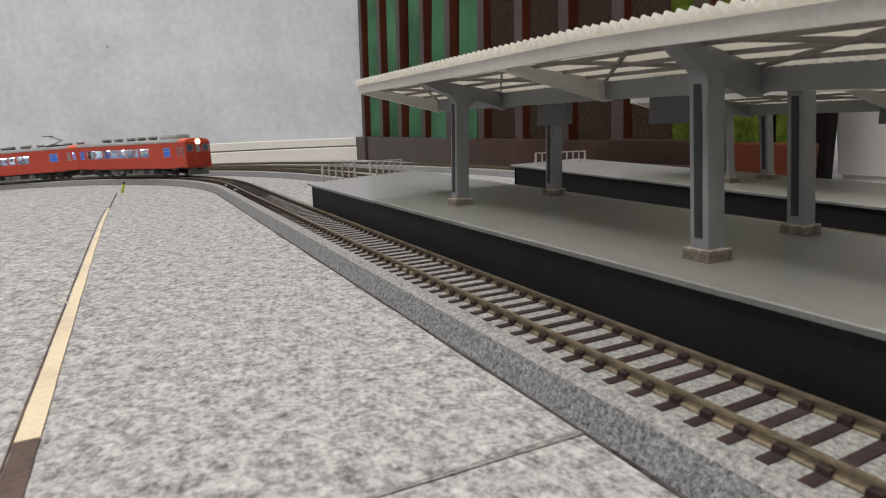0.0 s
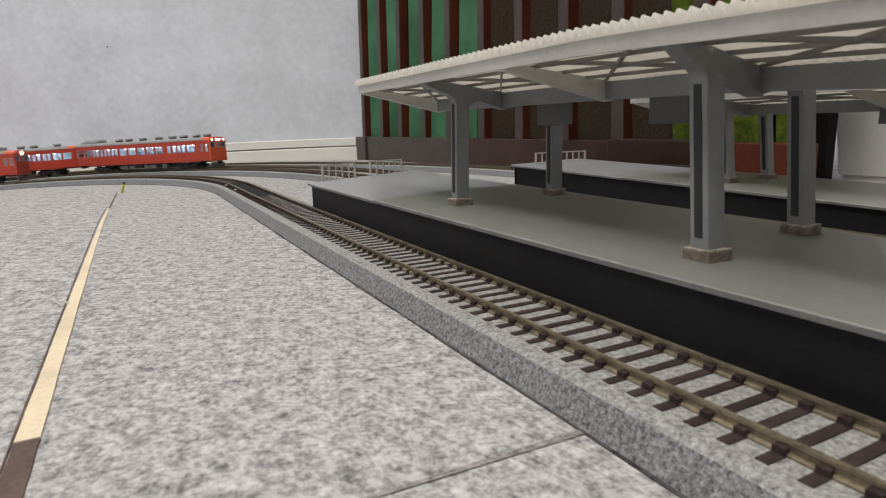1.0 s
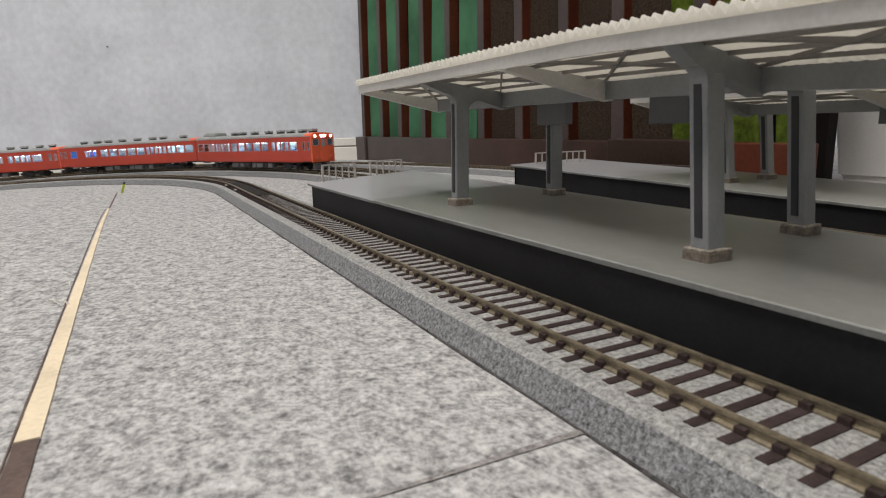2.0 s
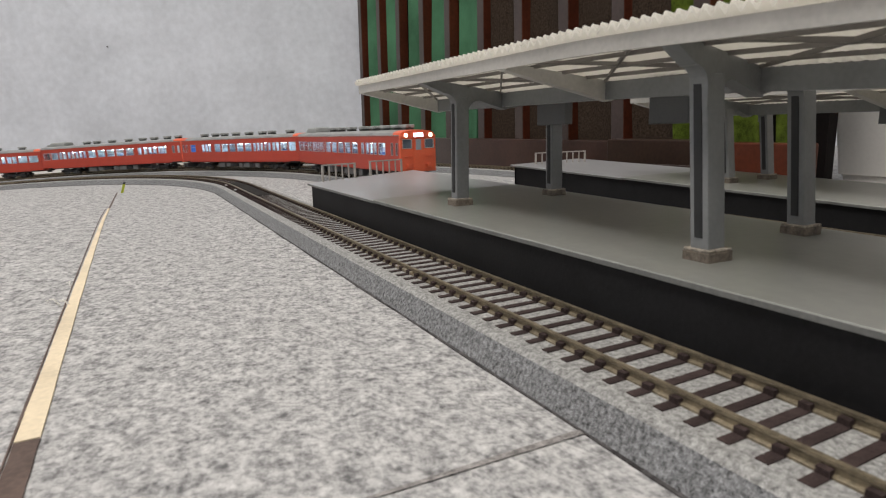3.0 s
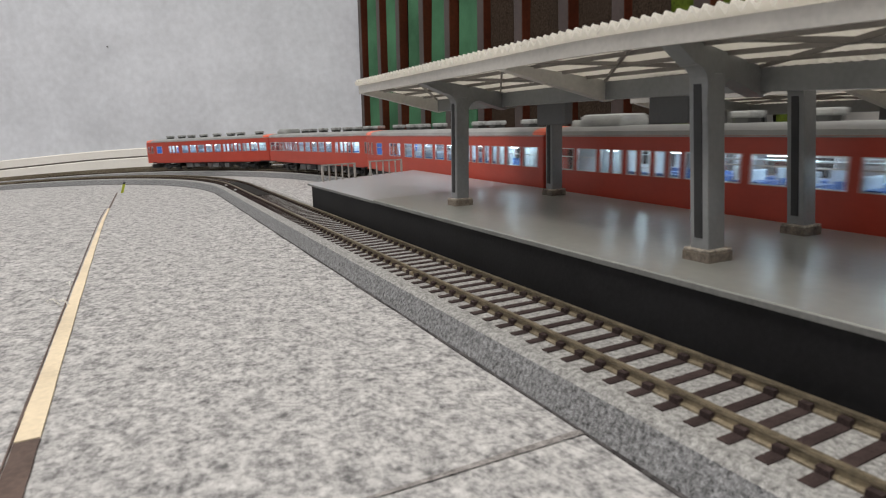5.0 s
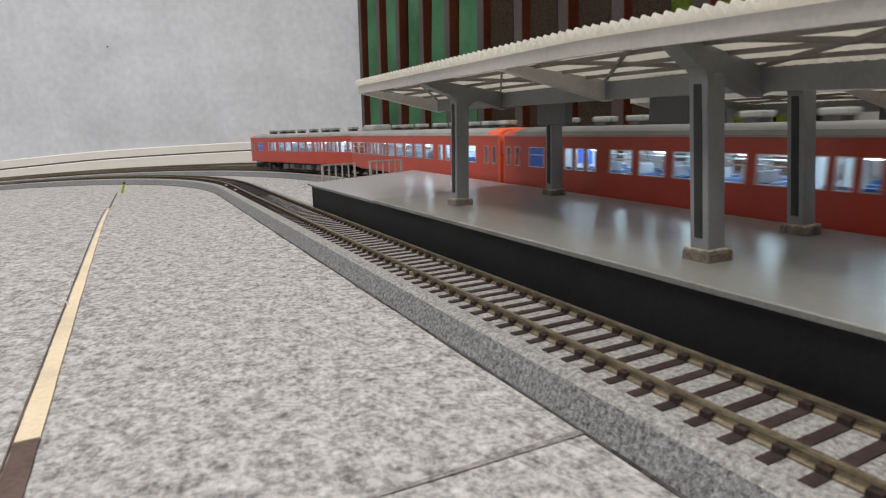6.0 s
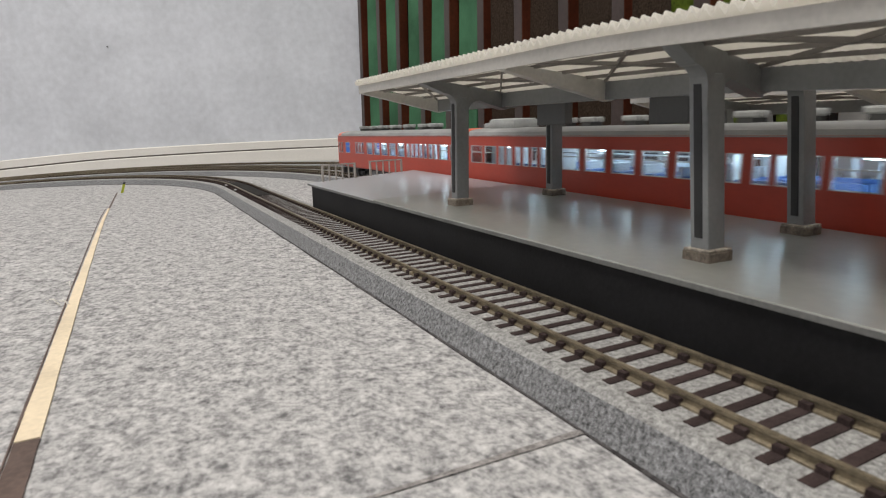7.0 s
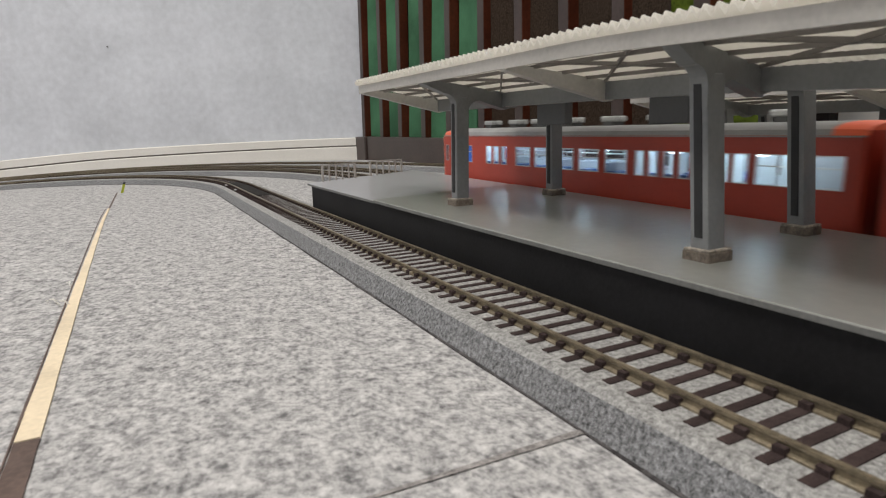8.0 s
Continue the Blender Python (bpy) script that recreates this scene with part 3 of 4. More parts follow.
def rail_car(label, windows, cab, hump, units, panto=False, single_lamp=False, group="", blinds=(), length=LENGTH, dome=False, front_paint=None):
    """One car. cab: -1 or 1, the end (along y) with the driving cab. Windows are fractions of the length from the cab."""
    root = thing("rail_car", label, "train car", group=group)
    half = length / 2
    front_paint = front_paint or ORANGE

    def yy(u):
        return cab * (half - u * length)

    # sides with real openings
    bm = bmesh.new()
    for sx in (-1, 1):
        xa, xb = sorted((sx * HALF_W, sx * (HALF_W - wall_t)))
        box(bm, xa, xb, -half, half, SKIRT_Z + 0.0012, SILL)
        box(bm, *sorted((sx * (HALF_W - 0.0006), sx * (HALF_W - wall_t))), -half + 0.02, half - 0.02, SKIRT_Z, SKIRT_Z + 0.0012)
        box(bm, xa, xb, -half, half, HEAD_Z, EAVE)
        edges = [0.0] + [v for w in CAB_SET + tuple(windows) for v in w] + [1.0]
        for a, b in zip(edges[::2], edges[1::2]):
            lo, hi = sorted((yy(a), yy(b)))
            box(bm, xa, xb, lo, hi, SILL, HEAD_Z)
    box(bm, -HALF_W + wall_t, HALF_W - wall_t, -cab * half - 0.0006, -cab * half + 0.0006, SKIRT_Z, ROOF - 0.003)
    shell = part("body", bm, [RED, INNER], root, "vermilion painted body side")
    for f in shell.data.polygons:
        if f.normal.x * f.center.x < 0 and abs(f.normal.x) > 0.9:
            f.material_index = 1
    # rain strip
    for sx in (-1, 1):
        bm = bmesh.new()
        box(bm, *sorted((sx * HALF_W, sx * (HALF_W + 0.00035))), -half, half, EAVE - 0.0006, EAVE - 0.0001)
        part("rain_gutter", bm, ROOF_GREY, root)
    # windows
    for k, (a, b) in enumerate(CAB_SET + tuple(windows)):
        lo, hi = sorted((yy(a), yy(b)))
        for sx in (-1, 1):
            x0, x1 = sorted((sx * (HALF_W - 0.0005), sx * (HALF_W + 0.00015)))
            t = 0.00042
            bm = bmesh.new()
            box(bm, x0, x1, lo, hi, SILL, SILL + t)
            box(bm, x0, x1, lo, hi, HEAD_Z - t, HEAD_Z)
            box(bm, x0, x1, lo, lo + t, SILL + t, HEAD_Z - t)
            box(bm, x0, x1, hi - t, hi, SILL + t, HEAD_Z - t)
            if hi - lo > 0.01:
                box(bm, x0, x1, lo + t, hi - t, (SILL + HEAD_Z) / 2 + 0.0011, (SILL + HEAD_Z) / 2 + 0.0016)
            win = part("window", bm, SILVER, root)
            bm = bmesh.new()
            xm = sx * (HALF_W - 0.0004)
            box(bm, xm - 0.00012, xm + 0.00012, lo + t, hi - t, SILL + t, HEAD_Z - t)
            pane = part("pane", bm, BLIND if k in blinds else GLASS, win)
    # roof and its cab end
    prof = roof_profile()
    bm = bmesh.new()
    ends = sorted((cab * (half - 0.012), -cab * (half - (0.010 if dome else 0.0))))
    extrude_profile(bm, prof + [(0.5 * HALF_W, EAVE - 0.001), (-0.5 * HALF_W, EAVE - 0.001)], [lambda p, y=y: Vector((p[0], y, p[1])) for y in ends])
    part("roof", bm, ROOF_GREY, root, "grey painted roof", True)
    bm = bmesh.new()
    secs = []
    for k in range(6):
        f = k / 5
        y = cab * (half - 0.012 + 0.0128 * f)
        drop = 0.0026 * f ** 3
        secs.append(lambda p, y=y, drop=drop, f=f: Vector((p[0] * (1 - 0.06 * f ** 3), y, EAVE + (p[1] - EAVE) * (1 - 0.10 * f ** 3))))
    extrude_profile(bm, prof + [(0.5 * HALF_W, EAVE - 0.004), (-0.5 * HALF_W, EAVE - 0.004)], secs)
    part("cab_roof", bm, ORANGE, root, "bright orange cab roof", True)
    if dome:
        bm = bmesh.new()
        extrude_profile(bm, prof + [(0.5 * HALF_W, EAVE - 0.001), (-0.5 * HALF_W, EAVE - 0.001)],
                        [lambda p, f=f: Vector((p[0] * (1 - 0.03 * f ** 3), -cab * (half - 0.010 + 0.0104 * f), EAVE + (p[1] - EAVE) * (1 - 0.12 * f ** 3))) for f in (0, 0.25, 0.5, 0.75, 1.0)])
        part("end_roof", bm, ORANGE, root, "bright orange roof end", True)
    # cab front
    yf = cab * half
    bm = bmesh.new()
    y0, y1 = sorted((yf, yf + cab * 0.0014))
    box(bm, -HALF_W, HALF_W, y0, y1, SKIRT_Z, SCREEN_LOW)
    for xa, xb in ((-HALF_W, -0.0154), (-0.0066, -0.0048), (0.0048, 0.0066), (0.0154, HALF_W)):
        box(bm, xa, xb, y0, y1, SCREEN_LOW, SCREEN_TOP)
    box(bm, -HALF_W, HALF_W, y0, y1, SCREEN_TOP, EAVE)
    bmesh.ops.bevel(bm, geom=[e for e in bm.edges if abs(abs(e.verts[0].co.x) - HALF_W) < 1e-6 and abs(abs(e.verts[1].co.x) - HALF_W) < 1e-6 and abs(e.verts[0].co.y - (yf + cab * 0.0014)) < 1e-6 and abs(e.verts[1].co.y - e.verts[0].co.y) < 1e-6],
                    offset=0.0011, segments=2, affect="EDGES", profile=0.5)
    front = part("cab_front", bm, front_paint, root, "orange-red cab front")
    for xa, xb in ((-0.0154, -0.0066), (0.0066, 0.0154)):
        bm = bmesh.new()
        box(bm, xa, xb, yf + cab * 0.0005 - 0.0002, yf + cab * 0.0005 + 0.0002, SCREEN_LOW, SCREEN_TOP)
        screen = part("windscreen", bm, SMOKED, front, "dark cab windscreen")
        bm = bmesh.new()
        ya, yb = sorted((yf + cab * 0.0008, yf + cab * 0.0017))
        for za, zb in ((SCREEN_LOW - 0.0003, SCREEN_LOW + 0.0002), (SCREEN_TOP - 0.0003, SCREEN_TOP + 0.0002)):
            box(bm, xa, xb, ya, yb, za, zb)
        for xx in (xa, xb):
            box(bm, xx - 0.00025, xx + 0.00025, ya, yb, SCREEN_LOW + 0.0002, SCREEN_TOP - 0.0003)
        part("screen_frame", bm, SILVER, screen)
    bm = bmesh.new()
    ya, yb = sorted((yf + cab * 0.0004, yf + cab * 0.0019))
    box(bm, -0.0046, 0.0046, ya, yb, SKIRT_Z + 0.001, 0.0296, 0.0003)
    box(bm, -0.0046, -0.0026, ya, yb, 0.0296, SCREEN_TOP + 0.0003)
    box(bm, 0.0026, 0.0046, ya, yb, 0.0296, SCREEN_TOP + 0.0003)
    door = part("gangway_door", bm, front_paint, front)
    bm = bmesh.new()
    box(bm, -0.0026, 0.0026, ya, ya + 0.0003, 0.0296, SCREEN_TOP)
    part("door_window", bm, DOOR_PANE, front, "pale grey door window")
    # hand rails, steps and pipe gear on the front
    for sx in (-1, 1):
        for z, w in ((SILL - 0.0008, 0.0082), (0.0168, 0.0060), (0.0140, 0.0074)):
            bm = bmesh.new()
            yc = yf + cab * 0.0019
            box(bm, *sorted((sx * 0.0064, sx * (0.0064 + w))), yc - 0.0004, yc + 0.0004, z - 0.0004, z + 0.0004)
            part("hand_rail", bm, front_paint, front)
        bm = bmesh.new()
        yc = yf + cab * 0.0022
        box(bm, *sorted((sx * 0.0082, sx * 0.0118)), yc - 0.0008, yc + 0.0008, 0.0145, 0.0178, 0.0004)
        part("jumper_box", bm, front_paint, front)
    lamps = [(-0.0122, 0.0018), (0.0122, 0.0018)] if not single_lamp else [(0.0, 0.0033)]
    for lx, r in lamps:
        bm = bmesh.new()
        tube(bm, r + 0.0006, 0.0026, pose(lx, yf + cab * 0.0007, EAVE - 0.0002, 90))
        lamp = part("headlamp", bm, ORANGE, front, "round headlamp housing", True)
        bm = bmesh.new()
        tube(bm, r, 0.0006, pose(lx, yf + cab * 0.0021, EAVE - 0.0002, 90))
        part("lens", bm, HEAD, lamp, "lit warm white lens")
    if not single_lamp:
        bm = bmesh.new()
        yc = yf + cab * 0.0014
        box(bm, -0.0066, 0.0066, yc - 0.0008, yc + 0.0008, EAVE - 0.0026, EAVE + 0.0024, 0.0005)
        sign = part("destination_sign", bm, ORANGE, front)
        bm = bmesh.new()
        box(bm, -0.0046, 0.0046, yc + cab * 0.0009 - 0.0002, yc + cab * 0.0009 + 0.0002, EAVE - 0.0018, EAVE + 0.0016)
        part("sign_face", bm, SIGN_GLOW, sign, "lit white destination panel")
    # gangway bellows on the other end
    bm = bmesh.new()
    yb = -cab * (half + 0.0012)
    box(bm, -0.0072, 0.0072, yb - 0.0018, yb + 0.0018, SKIRT_Z + 0.002, EAVE - 0.003, 0.0006)
    part("gangway", bm, UNDER, root, "black gangway bellows")
    # roof equipment
    for u in units:
        y = yy(u)
        bm = bmesh.new()
        box(bm, -0.0040, 0.0040, y - 0.0034, y + 0.0034, ROOF - 0.0006, ROOF + 0.0020)
        vent = part("roof_vent", bm, VENT_BASE, root, "dark-footed grey roof vent")
        bm = bmesh.new()
        for d in (-1, 1):
            box(bm, *sorted((d * 0.0006, d * 0.0044)), y - 0.0050, y + 0.0050, ROOF + 0.0018, ROOF + 0.0046, 0.0008)
        part("vent_cover", bm, ROOF_UNIT, vent, "pale grey vent cover")
    if hump is not None:
        bm = bmesh.new()
        y = yy(hump)
        box(bm, -0.0100, 0.0100, y - 0.0150, y + 0.0150, ROOF - 0.0016, ROOF + 0.0056, 0.0026)
        box(bm, -0.0070, 0.0070, y - cab * 0.0205 - 0.0045, y - cab * 0.0205 + 0.0045, ROOF - 0.0012, ROOF + 0.0030, 0.0012)
        part("air_conditioner", bm, ROOF_UNIT, root, "large grey roof air conditioner", True)
    if panto:
        base = bmesh.new()
        y = yy(0.16)
        box(base, -0.010, 0.010, y - 0.013, y + 0.013, ROOF - 0.0004, ROOF + 0.0014, 0.0004)
        pg = part("pantograph", base, UNDER, root, "black folded pantograph")
        for (ya, za), (yb2, zb) in (((0.010, 0.002), (-0.008, 0.0075)), ((-0.008, 0.0075), (0.012, 0.0150))):
            a, b = Vector((0, y + cab * -ya, ROOF + za)), Vector((0, y + cab * -yb2, ROOF + zb))
            bm = bmesh.new()
            m = Matrix.Translation((a + b) / 2) @ (b - a).to_track_quat("Z", "Y").to_matrix().to_4x4()
            tube(bm, 0.0006, (b - a).length, m, 8)
            part("arm", bm, UNDER, pg)
        bm = bmesh.new()
        box(bm, -0.0115, 0.0115, y - cab * 0.012 - 0.0009, y - cab * 0.012 + 0.0009, ROOF + 0.0146, ROOF + 0.0156, 0.0003)
        part("contact_bow", bm, UNDER, pg)
    # interior: floor, ceiling, bulkheads, lamps and seats
    bm = bmesh.new()
    box(bm, -HALF_W + wall_t, HALF_W - wall_t, -half + 0.001, half - 0.001, SKIRT_Z + 0.0045, SKIRT_Z + 0.0055)
    box(bm, -HALF_W + wall_t, HALF_W - wall_t, -half + 0.001, half - 0.001, EAVE - 0.0022, EAVE - 0.0014)
    for u in (0.07, 0.285, 0.66, 0.82):
        for sx in (-1, 1):
            y = yy(u)
            box(bm, *sorted((sx * 0.0045, sx * (HALF_W - wall_t))), y - 0.0004, y + 0.0004, SKIRT_Z + 0.0055, EAVE - 0.0022)
    box(bm, -0.0006, 0.0006, *sorted((yy(0.866), yy(0.990))), SKIRT_Z + 0.0055, EAVE - 0.0022)
    part("interior", bm, INNER, root, "pale moulded interior")
    bm = bmesh.new()
    box(bm, -0.0110, 0.0110, -half + 0.012, half - 0.012, EAVE - 0.0031, EAVE - 0.0023)
    strip = part("ceiling_light", bm, LED, root, "white interior light strip")
    for u in (0.12, 0.26, 0.41, 0.56, 0.72, 0.86):
        y = yy(u)
        for x in (-0.0105, 0.0105):
            bm = bmesh.new()
            box(bm, x - 0.0015, x + 0.0015, y - 0.0030, y + 0.0030, HEAD_Z - 0.0012, EAVE - 0.0032, 0.0008)
            part("led_spot", bm, SPOT, strip)
    for sx in (-1, 1):
        bm = bmesh.new()
        box(bm, *sorted((sx * 0.0125, sx * 0.0160)), *sorted((yy(0.30), yy(0.66))), HEAD_Z - 0.0026, HEAD_Z - 0.0021)
        part("luggage_rack", bm, SILVER, root, "thin bright luggage rack")
    u = 0.30
    while u < 0.65:
        y = yy(u)
        bm = bmesh.new()
        for sx in (-1, 1):
            box(bm, *sorted((sx * 0.0040, sx * (HALF_W - 0.0016))), y - 0.0009, y + 0.0009, SKIRT_Z + 0.0055, SILL + 0.0048, 0.0005)
            for d in (-1, 1):
                box(bm, *sorted((sx * 0.0040, sx * (HALF_W - 0.0016))), *sorted((y + d * 0.0010, y + d * 0.0058)), SKIRT_Z + 0.0065, SILL + 0.0008)
        seat = part("seat", bm, [SEAT, COVER], root, "pale double seat with blue cushions")
        for f in seat.data.polygons:
            if f.center.z > SILL + 0.0012:
                f.material_index = 1
            elif abs(f.center.y - y) < 0.0011:
                f.material_index = 1

        u += 0.0728
    for ua, ub in ((0.16, 0.278), (0.675, 0.812)):
        bm = bmesh.new()
        lo, hi = sorted((yy(ua), yy(ub)))
        for sx in (-1, 1):
            box(bm, *sorted((sx * 0.0100, sx * (HALF_W - 0.0016))), lo, hi, SKIRT_Z + 0.0065, SILL - 0.0002)
            box(bm, *sorted((sx * 0.0145, sx * (HALF_W - 0.0016))), lo, hi, SILL - 0.0002, SILL + 0.0014)
        part("bench", bm, SEAT, root, "blue bench seat")
    # underframe
    bm = bmesh.new()
    box(bm, -0.0135, 0.0135, -half + 0.004, half - 0.004, SKIRT_Z - 0.0010, SKIRT_Z + 0.0042)
    part("underframe", bm, UNDER, root)
    random.seed(4)
    for sx in (-1, 1):
        y = -0.050
        while y < 0.048:
            w = random.uniform(0.007, 0.017)
            bm = bmesh.new()
            z = random.uniform(0.0028, 0.0045)
            box(bm, *sorted((sx * 0.0080, sx * 0.0152)), y, y + w, z, SKIRT_Z - 0.0010, 0.0006)
            part("equipment_box", bm, UNDER_GREY if random.random() < 0.75 else UNDER, root, "grey underfloor equipment box")
            y += w + random.uniform(0.001, 0.004)
    for y in (-(half - 0.050), half - 0.050):
        bm = bmesh.new()
        for sx in (-1, 1):
            box(bm, *sorted((sx * 0.0118, sx * 0.0140)), y - 0.0185, y + 0.0185, 0.0040, 0.0072, 0.0006)
            for d in (-0.0131, 0.0131):
                box(bm, *sorted((sx * 0.0120, sx * 0.0150)), y + d - 0.0022, y + d + 0.0022, 0.0030, 0.0068, 0.0006)
            box(bm, *sorted((sx * 0.0120, sx * 0.0152)), y - 0.0034, y + 0.0034, 0.0028, 0.0080, 0.0006)
        box(bm, -0.0120, 0.0120, y - 0.004, y + 0.004, 0.0050, 0.0088)
        bogie = part("bogie", bm, UNDER, root, "black bogie frame")
        for d in (-0.0131, 0.0131):
            bm = bmesh.new()
            for sx in (-1, 1):
                tube(bm, 0.0052, 0.0024, pose(sx * 0.0086, y + d, 0.0052, 0, 90), 18)
                tube(bm, 0.0060, 0.0005, pose(sx * 0.0076, y + d, 0.0052, 0, 90), 18)
            tube(bm, 0.0011, 0.016, pose(0, y + d, 0.0052, 0, 90), 8)
            part("wheelset", bm, WHEEL, bogie, "dark steel wheels on an axle", True)
    bm = bmesh.new()
    ys = cab * (half - 0.002)
    box(bm, -0.0140, 0.0140, ys - 0.001, ys + 0.001, 0.0022, 0.0086, 0.0004)
    part("snow_plough", bm, UNDER_GREY, root, "grey pilot plate below the cab")
    for s in (-1, 1):
        bm = bmesh.new()
        box(bm, -0.0016, 0.0016, s * (half + 0.0012) - 0.0035, s * (half + 0.0012) + 0.0035, 0.0075, 0.0100, 0.0004)
        part("coupler", bm, UNDER, root)
    return root


VENTS = (0.06, 0.135, 0.225, 0.305, 0.405, 0.525, 0.635, 0.71)
VENTS_B = (0.135, 0.24, 0.325, 0.43, 0.543, 0.653, 0.73, 0.87)
DIESEL = "vermilion model diesel railcar with lit windows"
lead = rail_car(DIESEL + " and orange cab", LEAD_SET, -1, 0.900, VENTS, group="cars of the arriving train", blinds=())
second = rail_car(DIESEL + " and small roof vents", WIDE_SET, 1, None, VENTS_B, group="cars of the arriving train", blinds=(2,), dome=True)
third = copy_thing(lead, Matrix())
fourth = copy_thing(second, Matrix())
ELECTRIC = "vermilion model electric railcar with lit windows"
tail = rail_car(ELECTRIC + " and one bright headlamp", ELECTRIC_SET, -1, 0.16, (0.36, 0.46, 0.56, 0.68, 0.80), single_lamp=True, length=0.2440, group="cars of the leaving train", blinds=(2, 11), front_paint=RED)
middle = rail_car(ELECTRIC + " and a raised pantograph", ELECTRIC_SET, -1, None, (0.36, 0.46, 0.56, 0.68, 0.80), panto=True, single_lamp=True, length=0.2440, group="cars of the leaving train", blinds=(2, 11), front_paint=RED)
tail_copy = copy_thing(tail, Matrix())


# ---- tracks and station ----
PLATFORM_A = dict(x0=0.021, x1=0.1145, mid=0.067, y0=-0.75, y1=0.3915, joint=0.268, joint_skew=0.014, skew=0.030, z=0.0241, along=0.007, across=0.14, fall=0.0103,
                  label="grey model platform with matt black sides and paler end")
PLATFORM_B = dict(x0=0.2040, x1=0.2980, mid=0.25, y0=-0.75, y1=0.418, joint=0.288, joint_skew=0.0, skew=0.022, z=0.0211, along=0.032, across=0.0, fall=0.0,
                  label="further grey model station platform with matt black sides")


def build_room():
    # wallpapered wall running obliquely behind the curve
    p, d = Vector((0.282, 1.311, 0)), Vector((-0.9226, 0.3860, 0))
    ang = math.degrees(math.atan2(d.y, d.x))
    north = thing("wall_north", "pale blue-grey wallpapered wall with faint mottling", "wall", kind="structure", m=pose(p.x, p.y, 0, 0, 0, ang))
    bm = bmesh.new()
    box(bm, -1.6, 3.3, -0.12, -0.002, -0.05, 2.45)
    part("wallpaper", bm, PAPER, north)
    # cream skirting, two mouldings with a dark groove between; bent to the camera's view
    root = thing("baseboard", "cream painted skirting board with a dark groove", "skirting", kind="structure", m=pose(p.x, p.y, 0, 0, 0, ang))

    def top(u):
        x = min(max(p.x + d.x * u, -0.6), 0.5)
        return 0.0486 + 0.0440 * (x - 0.0787) - 0.0397 * (x - 0.0787) * (x + 0.3415) - 0.026 * max(0.0, -x - 0.15)

    # the shadow in the groove is painted in with a dark colour
    for name, prof, mat in (("upper_moulding", [(-0.001, 0.0), (0.0035, 0.0), (0.0060, -0.0020), (0.0060, -0.0170), (-0.001, -0.0170)], SKIRT),
                            ("shadow_groove", [(-0.001, -0.0170), (0.0030, -0.0170), (0.0030, -0.0203), (-0.001, -0.0203)], GROOVE),
                            ("lower_board", [(-0.001, -0.0203), (0.0064, -0.0203), (0.0080, -0.0218), (0.0080, -0.085), (-0.001, -0.085)], SKIRT)):
        bm = bmesh.new()
        extrude_profile(bm, prof, [lambda q, u=u: Vector((u, q[0] * 1.0, top(u) + q[1])) for u in [-0.25 + 0.05 * k for k in range(40)]])
        part(name, bm, mat, root)
    for name, args, label in (("wall_east", (1.30, 1.42, -2.5, 1.3), "plain papered wall"), ("wall_south", (-2.72, 1.42, -2.62, -2.5), "plain papered wall"), ("wall_west", (-2.72, -2.6, -2.5, 2.9), "plain papered wall")):
        bm = bmesh.new()
        box(bm, *args, -0.05, 2.45)
        tagged(new(name, finish(name, bm, PAPER)), label, "wall", kind="structure")
    bm = bmesh.new()
    box(bm, -2.72, 1.42, -2.62, 2.9, 2.40, 2.45)
    tagged(new("ceiling", finish("ceiling", bm, CEIL)), "plain white ceiling", "ceiling", kind="structure")
    bm = bmesh.new()
    q = Vector((-0.1067, 1.4736, 0.2573))
    tube(bm, 0.0013, 0.003, Matrix.Translation(q) @ pose(0, 0, 0, 90, 0, ang), 10)
    tagged(new("wall_pin", finish("wall_pin", bm, DARK)), "tiny dark pin in the wallpaper", "pin")


# upright dividers of the rack: place along it and lean per metre
UPRIGHTS = ((1.243, -0.090), (1.137, -0.074), (1.042, -0.080), (0.9395, -0.051), (0.8457, -0.038), (0.744, -0.022), (0.648, 0.024), (0.556, 0.051), (0.468, 0.070), (0.367, 0.066))


